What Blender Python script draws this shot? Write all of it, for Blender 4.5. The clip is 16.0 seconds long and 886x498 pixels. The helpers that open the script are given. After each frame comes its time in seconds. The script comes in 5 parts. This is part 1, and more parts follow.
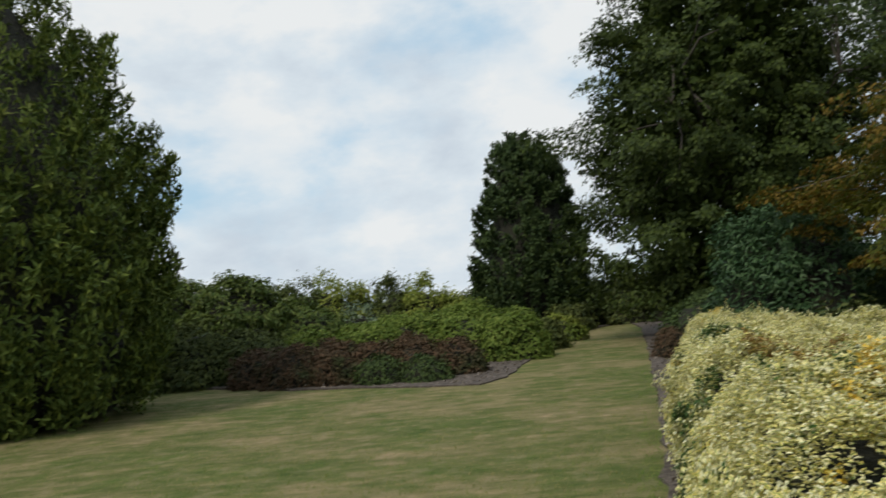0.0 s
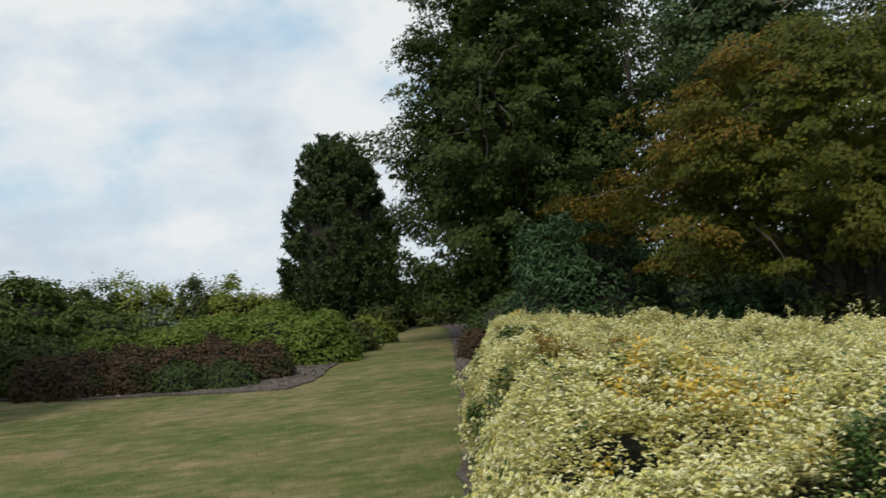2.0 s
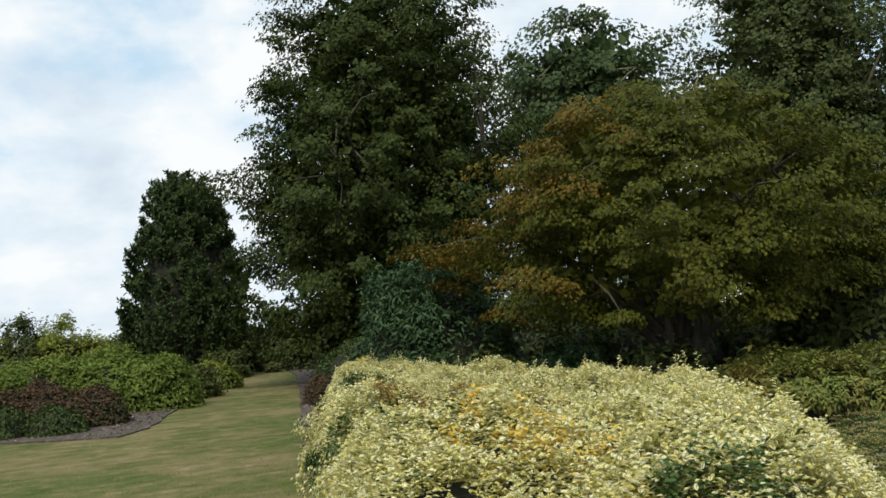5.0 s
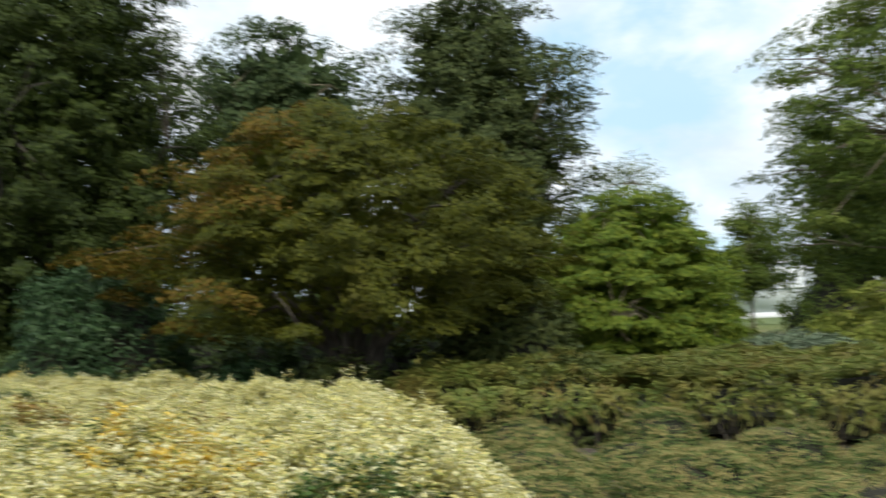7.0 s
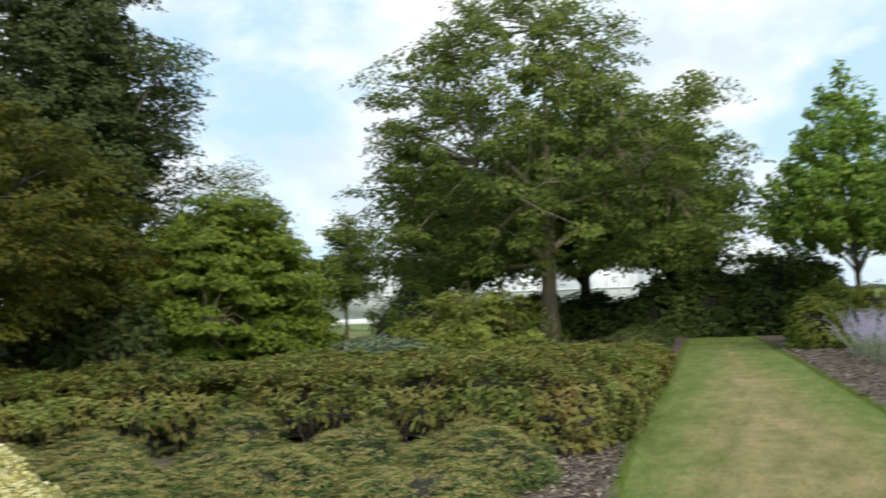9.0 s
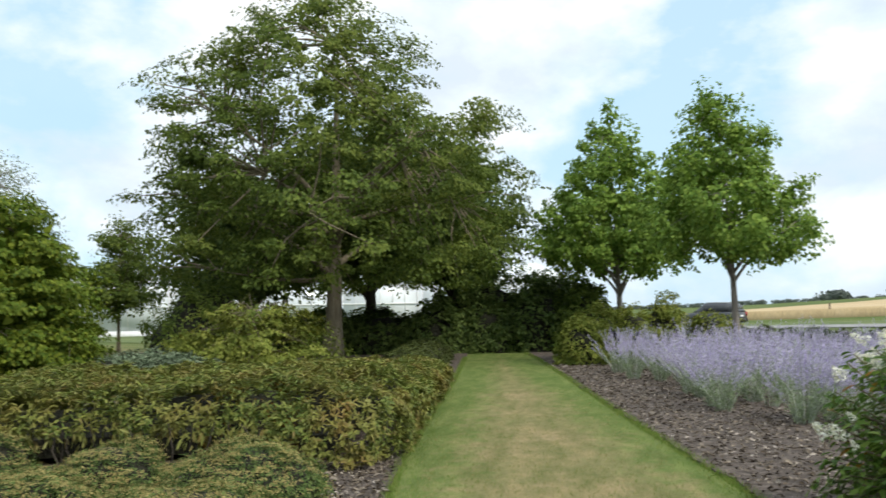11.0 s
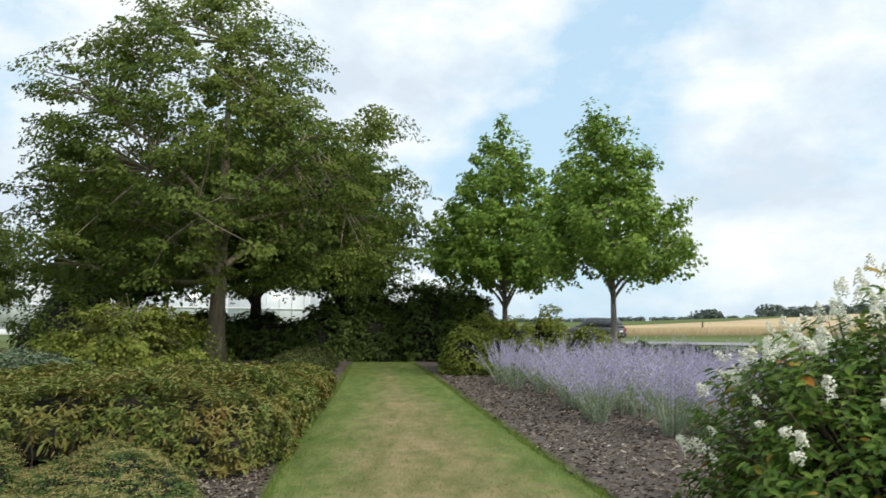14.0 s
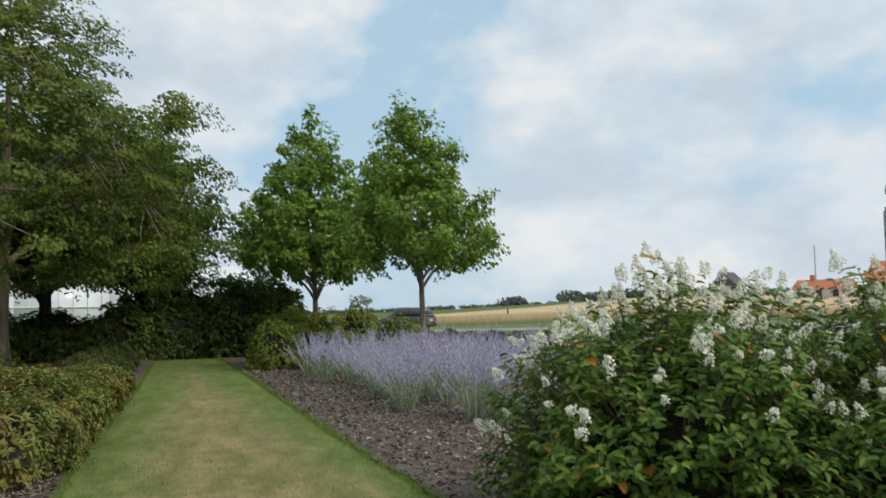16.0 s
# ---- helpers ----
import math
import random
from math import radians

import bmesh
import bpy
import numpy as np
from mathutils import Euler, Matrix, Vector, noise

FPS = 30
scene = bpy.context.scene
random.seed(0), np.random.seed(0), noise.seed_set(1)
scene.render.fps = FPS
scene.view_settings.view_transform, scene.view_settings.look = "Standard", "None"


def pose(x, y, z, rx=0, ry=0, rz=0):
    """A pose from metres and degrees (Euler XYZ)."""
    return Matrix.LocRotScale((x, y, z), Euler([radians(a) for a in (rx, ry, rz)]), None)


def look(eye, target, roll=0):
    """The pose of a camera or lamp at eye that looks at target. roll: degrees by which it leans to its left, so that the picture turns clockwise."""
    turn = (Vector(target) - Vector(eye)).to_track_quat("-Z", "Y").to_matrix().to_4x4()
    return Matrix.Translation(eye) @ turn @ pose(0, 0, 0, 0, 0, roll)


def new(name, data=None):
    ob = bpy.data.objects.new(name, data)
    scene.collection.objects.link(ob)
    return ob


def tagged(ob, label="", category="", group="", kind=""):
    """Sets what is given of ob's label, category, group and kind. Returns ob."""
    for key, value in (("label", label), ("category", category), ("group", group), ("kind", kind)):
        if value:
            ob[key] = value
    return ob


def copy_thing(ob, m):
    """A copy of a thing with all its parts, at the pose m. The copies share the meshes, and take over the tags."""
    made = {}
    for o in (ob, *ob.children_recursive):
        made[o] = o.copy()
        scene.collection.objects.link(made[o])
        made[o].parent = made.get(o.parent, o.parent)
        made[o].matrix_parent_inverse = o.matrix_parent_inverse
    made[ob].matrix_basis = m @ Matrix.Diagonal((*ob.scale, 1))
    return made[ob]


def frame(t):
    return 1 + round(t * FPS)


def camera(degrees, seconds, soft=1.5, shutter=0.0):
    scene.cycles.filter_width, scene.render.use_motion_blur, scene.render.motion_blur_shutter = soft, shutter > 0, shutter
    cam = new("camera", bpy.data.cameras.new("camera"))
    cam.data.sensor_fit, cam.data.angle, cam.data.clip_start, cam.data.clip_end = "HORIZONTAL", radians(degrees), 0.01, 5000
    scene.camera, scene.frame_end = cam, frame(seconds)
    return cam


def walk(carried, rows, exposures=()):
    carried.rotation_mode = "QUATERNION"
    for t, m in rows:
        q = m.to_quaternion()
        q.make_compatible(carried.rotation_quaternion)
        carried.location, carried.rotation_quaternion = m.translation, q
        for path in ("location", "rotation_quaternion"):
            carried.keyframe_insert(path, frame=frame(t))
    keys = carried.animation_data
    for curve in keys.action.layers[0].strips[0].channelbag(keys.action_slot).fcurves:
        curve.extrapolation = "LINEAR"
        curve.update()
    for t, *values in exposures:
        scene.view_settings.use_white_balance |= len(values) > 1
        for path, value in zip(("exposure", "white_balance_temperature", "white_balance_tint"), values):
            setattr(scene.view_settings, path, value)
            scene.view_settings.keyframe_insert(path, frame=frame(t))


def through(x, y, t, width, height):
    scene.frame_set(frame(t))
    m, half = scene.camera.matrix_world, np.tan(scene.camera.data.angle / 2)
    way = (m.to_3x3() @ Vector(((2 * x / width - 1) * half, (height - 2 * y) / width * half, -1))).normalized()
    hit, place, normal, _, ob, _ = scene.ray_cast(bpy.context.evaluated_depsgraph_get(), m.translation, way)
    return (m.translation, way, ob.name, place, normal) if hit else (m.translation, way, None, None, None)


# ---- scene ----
# camera: one slow hand-held pan on the spot, at eye height
cam = camera(54.6, 16.0, soft=1.5, shutter=0.6)
ARM, EYE = 0.4, 1.6
TURNS = [
    (0.0, -0.00, 3.19, 4.66),
    (0.1, -0.73, 3.33, 4.56),
    (0.3, -2.32, 3.33, 4.30),
    (0.5, -4.22, 2.77, 4.15),
    (1.0, -8.34, 1.91, 4.57),
    (1.5, -10.01, 2.25, 4.56),
    (2.0, -12.41, 2.35, 4.68),
    (2.5, -14.85, 2.56, 3.87),
    (3.0, -18.76, 3.16, 3.52),
    (3.5, -20.87, 3.16, 3.59),
    (3.7, -21.47, 2.92, 3.55),
    (5.8, -23.25, 5.85, 3.35),
    (6.0, -25.75, 5.57, 3.43),
    (6.5, -32.88, 5.68, 4.07),
    (7.0, -42.74, 4.37, 2.93),
    (7.5, -49.30, 3.79, 2.73),
    (8.0, -56.22, 3.76, 3.21),
    (8.5, -62.18, 3.65, 3.06),
    (9.0, -68.60, 3.57, 2.14),
    (9.5, -73.30, 3.97, 1.57),
    (10.0, -76.33, 3.91, 1.53),
    (10.2, -77.53, 3.99, 1.52),
    (12.3, -87.45, 4.17, 0.18),
    (12.5, -87.45, 4.24, 0.18),
    (12.6, -87.67, 4.22, 0.18),
    (13.0, -88.79, 4.13, 0.19),
    (13.5, -88.80, 4.25, -0.01),
    (14.0, -89.89, 4.70, -0.71),
    (14.5, -92.40, 5.69, -1.33),
    (15.0, -96.38, 5.60, -0.73),
    (15.5, -99.40, 5.60, 0.17),
    (15.6, -100.29, 5.22, 0.34),
    (15.8, -101.70, 4.60, 0.66),
    (15.9, -102.11, 4.42, 0.79),
    (16.0, -102.41, 4.10, 0.91),
]


def held(yaw, pitch, roll):
    a = radians(yaw)
    eye = Vector((-math.sin(a) * ARM, math.cos(a) * ARM, EYE))
    b = radians(pitch)
    way = Vector((-math.sin(a) * math.cos(b), math.cos(a) * math.cos(b), math.sin(b)))
    return look(eye, eye + way, -roll)


EXPOSURES = [(0.0, -0.1), (2.0, -0.1), (3.5, 0.0), (6.0, 0.26), (7.0, 0.38), (10.0, 0.36), (13.0, 0.34), (14.5, 0.12), (16.0, -0.12)]
walk(cam, [(t, held(y, p, r)) for t, y, p, r in TURNS], EXPOSURES)

# ---- sky and sun: bright broken cloud ----
SUN_ELEV, SUN_AZ = radians(48), radians(215)   # azimuth from +Y, clockwise
world = bpy.data.worlds.new("sky")
world.use_nodes = True
scene.world = world
wt = world.node_tree
wn, wl = wt.nodes, wt.links
wn.clear()
w_out = wn.new("ShaderNodeOutputWorld")
w_bg = wn.new("ShaderNodeBackground")
w_sky = wn.new("ShaderNodeTexSky")
w_sky.sky_type, w_sky.sun_disc = "NISHITA", False
w_sky.sun_elevation, w_sky.sun_rotation = SUN_ELEV, SUN_AZ
w_co = wn.new("ShaderNodeTexCoord")


def wmath(op, a, b=None):
    n = wn.new("ShaderNodeMath")
    n.operation = op
    for i, v in enumerate((a, b)):
        if v is None:
            continue
        if isinstance(v, (int, float)):
            n.inputs[i].default_value = v
        else:
            wl.new(v, n.inputs[i])
    return n.outputs[0]


def wnoise(scale, detail, rough, squash, shift):
    m = wn.new("ShaderNodeMapping")
    m.inputs["Scale"].default_value = squash
    m.inputs["Location"].default_value = shift
    wl.new(w_co.outputs["Generated"], m.inputs["Vector"])
    n = wn.new("ShaderNodeTexNoise")
    n.inputs["Scale"].default_value, n.inputs["Detail"].default_value, n.inputs["Roughness"].default_value = scale, detail, rough
    n.inputs["Distortion"].default_value = 0.1
    wl.new(m.outputs[0], n.inputs["Vector"])
    return n.outputs["Fac"]


def wramp(fac, stops):
    r = wn.new("ShaderNodeValToRGB")
    r.color_ramp.elements[0].position, r.color_ramp.elements[0].color = stops[0][0], (*stops[0][1], 1)
    r.color_ramp.elements[1].position, r.color_ramp.elements[1].color = stops[-1][0], (*stops[-1][1], 1)
    for p, c in stops[1:-1]:
        r.color_ramp.elements.new(p).color = (*c, 1)
    wl.new(fac, r.inputs[0])
    return r.outputs[0]


w_cover = wramp(wnoise(3.1, 10, 0.56, (1, 1, 1.8), (0.4, 2.3, 0.1)), [(0.34, (0.1, 0.1, 0.1)), (0.44, (0.75, 0.75, 0.75)), (0.52, (1, 1, 1))])
w_cloud = wramp(wnoise(4.6, 10, 0.56, (1, 1, 1.8), (3.1, 0.7, 1.2)), [(0.38, (6.9, 7.8, 8.7)), (0.48, (8.0, 8.9, 9.6)), (0.57, (9.6, 9.9, 10.0))])
w_blue = wn.new("ShaderNodeMix")
w_blue.data_type = "RGBA"
w_blue.inputs["Factor"].default_value = 0.72
wl.new(w_sky.outputs[0], w_blue.inputs["A"])
w_blue.inputs["B"].default_value = (5.7, 8.5, 10.7, 1)
w_mix = wn.new("ShaderNodeMix")
w_mix.data_type = "RGBA"
wl.new(w_cover, w_mix.inputs["Factor"])
wl.new(w_blue.outputs["Result"], w_mix.inputs["A"])
wl.new(w_cloud, w_mix.inputs["B"])
wl.new(w_mix.outputs["Result"], w_bg.inputs["Color"])
w_bg.inputs["Strength"].default_value = 0.091
wl.new(w_bg.outputs[0], w_out.inputs[0])

sun = new("sun", bpy.data.lights.new("sun", "SUN"))
sun.data.energy, sun.data.angle, sun.data.color = 2.3, radians(14), (1.0, 0.93, 0.8)
sun_way = Vector((math.sin(SUN_AZ) * math.cos(SUN_ELEV), math.cos(SUN_AZ) * math.cos(SUN_ELEV), math.sin(SUN_ELEV)))
sun.matrix_world = look(sun_way * 60, (0, 0, 0))


# ---- materials ----
def nodes_of(name):
    m = bpy.data.materials.new(name)
    m.use_nodes = True
    t = m.node_tree
    return m, t, t.nodes, t.links, t.nodes["Principled BSDF"]


def ramp(nt, fac, stops):
    r = nt.nodes.new("ShaderNodeValToRGB")
    e = r.color_ramp.elements
    e[0].position, e[0].color = stops[0][0], (*stops[0][1], 1)
    e[1].position, e[1].color = stops[-1][0], (*stops[-1][1], 1)
    for p, c in stops[1:-1]:
        e.new(p).color = (*c, 1)
    nt.links.new(fac, r.inputs[0])
    return r.outputs[0]


def tex(nt, scale, detail=4, rough=0.55, stretch=(1, 1, 1), coords="Object"):
    co = nt.nodes.new("ShaderNodeTexCoord")
    mp = nt.nodes.new("ShaderNodeMapping")
    mp.inputs["Scale"].default_value = stretch
    nt.links.new(co.outputs[coords], mp.inputs["Vector"])
    n = nt.nodes.new("ShaderNodeTexNoise")
    n.inputs["Scale"].default_value, n.inputs["Detail"].default_value, n.inputs["Roughness"].default_value = scale, detail, rough
    nt.links.new(mp.outputs[0], n.inputs["Vector"])
    return n.outputs["Fac"]


def blend(nt, fac, a, b, how="MIX"):
    n = nt.nodes.new("ShaderNodeMix")
    n.data_type, n.blend_type = "RGBA", how
    for key, v in (("Factor", fac), ("A", a), ("B", b)):
        if isinstance(v, (int, float)):
            n.inputs[key].default_value = v
        elif isinstance(v, tuple):
            n.inputs[key].default_value = (*v, 1)
        else:
            nt.links.new(v, n.inputs[key])
    return n.outputs["Result"]


def bump(nt, bsdf, fac, strength, dist):
    b = nt.nodes.new("ShaderNodeBump")
    b.inputs["Strength"].default_value, b.inputs["Distance"].default_value = strength, dist
    nt.links.new(fac, b.inputs["Height"])
    nt.links.new(b.outputs[0], bsdf.inputs["Normal"])


def leaf_material(name, shades, patch=None, patch_scale=0.8, through=0.3, rough=0.6, margin=None, patch_range=(0.5, 0.62), lift=1.4):
    """Leaves: each one its own shade; patch: a second set of shades that takes over in places; margin: colour of a variegated leaf's rim."""
    m, t, n, l, b = nodes_of(name)
    geo = n.new("ShaderNodeNewGeometry")
    bright = lambda cs: [tuple(min(0.9, v * lift * k) if max(c) < 0.3 else v for v, k in zip(c, (1.0, 1.0, 0.9))) for c in cs]
    shades, patch = bright(shades), bright(patch) if patch else None
    k = len(shades)
    col = ramp(t, geo.outputs["Random Per Island"], [(i / max(1, k - 1), c) for i, c in enumerate(shades)])
    if patch:
        other = ramp(t, geo.outputs["Random Per Island"], [(i / max(1, len(patch) - 1), c) for i, c in enumerate(patch)])
        f = ramp(t, tex(t, patch_scale, 3), [(patch_range[0], (0, 0, 0)), (patch_range[1], (1, 1, 1))])
        col = blend(t, f, col, other)
    if margin:
        uv = n.new("ShaderNodeUVMap")
        sep = n.new("ShaderNodeSeparateXYZ")
        l.new(uv.outputs[0], sep.inputs[0])
        d = n.new("ShaderNodeMath")
        d.operation = "SUBTRACT"
        l.new(sep.outputs[0], d.inputs[0])
        d.inputs[1].default_value = 0.5
        ab = n.new("ShaderNodeMath")
        ab.operation = "ABSOLUTE"
        l.new(d.outputs[0], ab.inputs[0])
        rim = ramp(t, geo.outputs["Random Per Island"], [(i / (len(margin) - 1), c) for i, c in enumerate(margin)])
        f = ramp(t, ab.outputs[0], [(0.04, (0, 0, 0)), (0.12, (1, 1, 1))])
        col = blend(t, f, col, rim)
    l.new(col, b.inputs["Base Color"])
    b.inputs["Roughness"].default_value = rough
    b.inputs["Specular IOR Level"].default_value = 0.18
    tr = n.new("ShaderNodeBsdfTranslucent")
    l.new(col, tr.inputs["Color"])
    mx = n.new("ShaderNodeMixShader")
    mx.inputs[0].default_value = through
    l.new(b.outputs[0], mx.inputs[1])
    l.new(tr.outputs[0], mx.inputs[2])
    l.new(mx.outputs[0], n["Material Output"].inputs["Surface"])
    return m


def surface(name, stops, scale, rough=0.8, detail=6, stretch=(1, 1, 1), relief=0.4, depth=0.02, metallic=0.0, fine=None):
    m, t, n, l, b = nodes_of(name)
    f = tex(t, scale, detail, 0.6, stretch)
    col = ramp(t, f, stops)
    if fine:
        g = tex(t, fine, 3, 0.6, stretch)
        col = blend(t, 0.5, col, ramp(t, g, [(0.3, (0.55, 0.55, 0.55)), (0.7, (1.3, 1.3, 1.3))]), "MULTIPLY")
    l.new(col, b.inputs["Base Color"])
    b.inputs["Roughness"].default_value, b.inputs["Metallic"].default_value = rough, metallic
    if relief:
        bump(t, b, f, relief, depth)
    return m


def lawn_material():
    m, t, n, l, b = nodes_of("mown_grass")
    patches = tex(t, 0.5, 6, 0.62)
    small = tex(t, 3.2, 5, 0.65)
    blades = tex(t, 75, 3, 0.7)
    a = ramp(t, patches, [(0.4, (0.075, 0.11, 0.026)), (0.49, (0.14, 0.14, 0.052)), (0.58, (0.26, 0.2, 0.115))])
    c = ramp(t, small, [(0.34, (0.07, 0.115, 0.022)), (0.5, (0.148, 0.152, 0.056)), (0.65, (0.29, 0.24, 0.14))])
    col = blend(t, 0.5, a, c)
    pos = n.new("ShaderNodeTexCoord")
    axes = n.new("ShaderNodeSeparateXYZ")
    l.new(pos.outputs["Object"], axes.inputs[0])

    def calc(op, p, q):
        k = n.new("ShaderNodeMath")
        k.operation = op
        for i, v in enumerate((p, q)):
            if isinstance(v, (int, float)):
                k.inputs[i].default_value = v
            else:
                l.new(v, k.inputs[i])
        return k.outputs[0]

    # the trodden middle of the path is dry, its edges and far end stay green
    mid = calc("MULTIPLY_ADD", axes.outputs[0], 0.092)
    mid.node.inputs[2].default_value = -0.74
    off = calc("ABSOLUTE", calc("SUBTRACT", axes.outputs[1], mid), 0)
    rim = calc("ADD", calc("MULTIPLY", off, 0.55), calc("MULTIPLY", axes.outputs[0], 0.031))
    rim = calc("ADD", rim, calc("MULTIPLY", calc("SUBTRACT", small, 0.5), 1.5))
    here = n.new("ShaderNodeMapRange")
    here.inputs["From Min"].default_value, here.inputs["From Max"].default_value = 5.5, 3.2
    l.new(axes.outputs[1], here.inputs["Value"])
    lush = calc("MULTIPLY", ramp(t, rim, [(0.62, (0, 0, 0)), (1.0, (0.75, 0.75, 0.75))]), here.outputs[0])
    col = blend(t, lush, blend(t, calc("MULTIPLY", here.outputs[0], 0.4), col, (0.34, 0.285, 0.155)), (0.1, 0.17, 0.035))
    streaks = tex(t, 1.5, 7, 0.72, (0.7, 2.2, 1))
    col = blend(t, 0.95, col, ramp(t, streaks, [(0.36, (0.66, 0.76, 0.6)), (0.5, (1, 1, 1)), (0.64, (1.36, 1.24, 1.36))]), "MULTIPLY")
    col = blend(t, 0.75, col, ramp(t, blades, [(0.3, (0.55, 0.58, 0.5)), (0.7, (1.35, 1.33, 1.3))]), "MULTIPLY")
    far = n.new("ShaderNodeVectorMath")
    far.operation = "LENGTH"
    co = n.new("ShaderNodeTexCoord")
    l.new(co.outputs["Object"], far.inputs[0])
    f = n.new("ShaderNodeMapRange")
    f.inputs["From Min"].default_value, f.inputs["From Max"].default_value = 38, 60
    l.new(far.outputs["Value"], f.inputs["Value"])
    meadow = ramp(t, tex(t, 0.08, 6, 0.6), [(0.35, (0.07, 0.115, 0.025)), (0.65, (0.13, 0.16, 0.05))])
    col = blend(t, f.outputs[0], col, meadow)
    l.new(col, b.inputs["Base Color"])
    b.inputs["Roughness"].default_value = 0.9
    b.inputs["Specular IOR Level"].default_value = 0.15
    bump(t, b, blades, 0.6, 0.03)
    return m


M_LAWN = lawn_material()
M_BLADE = leaf_material("grass_blades", [(0.07, 0.125, 0.02), (0.13, 0.16, 0.045), (0.26, 0.21, 0.11)], through=0.2, rough=0.7)
M_EDGE = leaf_material("edge_grass", [(0.065, 0.115, 0.022), (0.1, 0.15, 0.035), (0.15, 0.16, 0.055)], through=0.3, rough=0.7, lift=1.8)
M_SOIL = surface("bark_mulch_bed", [(0.3, (0.035, 0.027, 0.022)), (0.5, (0.085, 0.067, 0.056)), (0.7, (0.17, 0.14, 0.12))], 9, 0.95, 8, relief=0.9, depth=0.04, fine=40)
M_CHIP = leaf_material("bark_chips", [(0.04, 0.031, 0.025), (0.105, 0.083, 0.069), (0.19, 0.158, 0.136), (0.28, 0.24, 0.21), (0.43, 0.385, 0.345)], through=0.0, rough=0.9, lift=1.0)
M_BARK = surface("grey_brown_bark", [(0.3, (0.11, 0.092, 0.06)), (0.55, (0.22, 0.185, 0.125)), (0.75, (0.33, 0.285, 0.205))], 7, 0.9, 7, (1, 1, 0.18), 0.8, 0.03, fine=30)
M_BARK_DARK = surface("dark_bark", [(0.3, (0.03, 0.025, 0.02)), (0.7, (0.09, 0.075, 0.06))], 8, 0.9, 6, (1, 1, 0.2), 0.8, 0.03)
M_BARK_PALE = surface("pale_smooth_bark", [(0.3, (0.17, 0.15, 0.125)), (0.7, (0.3, 0.27, 0.23))], 6, 0.85, 6, (1, 1, 0.3), 0.5, 0.01, fine=25)
# near-black colour of the solid cores: the shade inside the plants is painted in
M_INNER_SHADE = surface("painted_inner_shade", [(0.35, (0.008, 0.009, 0.005)), (0.65, (0.026, 0.026, 0.013))], 14, 0.95, 5, relief=1.0, depth=0.06)

L_THUJA = leaf_material("thuja_sprays", [(0.022, 0.036, 0.008), (0.046, 0.066, 0.013), (0.084, 0.104, 0.02)], [(0.06, 0.056, 0.014), (0.09, 0.082, 0.02)], 0.9, 0.12, 0.6, patch_range=(0.6, 0.8), lift=1.8)
L_CYPRESS = leaf_material("cypress_sprays", [(0.013, 0.026, 0.01), (0.028, 0.048, 0.015), (0.045, 0.068, 0.02)], through=0.1, rough=0.6)
L_MAPLE_DARK = leaf_material("dark_maple_leaves", [(0.024, 0.04, 0.009), (0.044, 0.068, 0.013), (0.072, 0.1, 0.02)], through=0.26, lift=0.88)
L_BLUEGREEN = leaf_material("grey_green_leaves", [(0.03, 0.05, 0.02), (0.05, 0.08, 0.032), (0.08, 0.11, 0.045)], through=0.25, lift=1.1)
L_OAK = leaf_material("dull_green_leaves", [(0.025, 0.04, 0.014), (0.05, 0.068, 0.022), (0.08, 0.1, 0.035)], through=0.25, lift=1.25)
L_ACER = leaf_material("turning_maple_leaves", [(0.046, 0.06, 0.006), (0.078, 0.09, 0.009), (0.125, 0.13, 0.013)], [(0.12, 0.085, 0.013), (0.15, 0.105, 0.016), (0.1, 0.1, 0.012)], 0.7, 0.28, patch_range=(0.6, 0.9), lift=0.85)
L_ACER_TIP = leaf_material("orange_maple_leaves", [(0.12, 0.09, 0.012), (0.16, 0.1, 0.016), (0.19, 0.13, 0.02)], through=0.3, lift=0.9)
L_GREEN_ACER = leaf_material("bright_maple_leaves", [(0.045, 0.082, 0.01), (0.082, 0.12, 0.014), (0.135, 0.165, 0.02)], through=0.28, lift=1.4)
L_BIG = leaf_material("field_maple_leaves", [(0.032, 0.052, 0.012), (0.058, 0.085, 0.017), (0.09, 0.12, 0.025)], [(0.055, 0.078, 0.016), (0.095, 0.115, 0.024)], 0.35, 0.38, lift=2.0)
L_YOUNG = leaf_material("fresh_maple_leaves", [(0.055, 0.1, 0.02), (0.095, 0.15, 0.03), (0.15, 0.205, 0.042)], through=0.45, lift=2.1)
L_LAUREL = leaf_material("laurel_leaves", [(0.05, 0.085, 0.02), (0.075, 0.11, 0.024), (0.12, 0.15, 0.036)], through=0.22, rough=0.45, lift=1.0)
L_YELLOW = leaf_material("yellow_green_leaves", [(0.075, 0.1, 0.018), (0.125, 0.15, 0.03), (0.18, 0.19, 0.045)], [(0.06, 0.09, 0.018), (0.1, 0.13, 0.025)], 0.9, 0.3, lift=1.7)
L_LIME = leaf_material("light_green_leaves", [(0.07, 0.115, 0.02), (0.115, 0.165, 0.032), (0.17, 0.215, 0.048)], through=0.3, lift=1.15)
L_RED = leaf_material("dark_red_leaves", [(0.045, 0.036, 0.02), (0.08, 0.052, 0.032), (0.12, 0.07, 0.044)], [(0.03, 0.05, 0.02), (0.05, 0.065, 0.025)], 1.6, 0.2, patch_range=(0.5, 0.66), lift=1.1)
L_TEAL = leaf_material("blue_green_leaves", [(0.022, 0.052, 0.022), (0.04, 0.082, 0.034), (0.065, 0.115, 0.05)], through=0.2, rough=0.45, lift=1.05)
L_DARK = leaf_material("dark_evergreen_leaves", [(0.014, 0.024, 0.009), (0.028, 0.045, 0.014), (0.045, 0.065, 0.02)], through=0.2, lift=1.9)
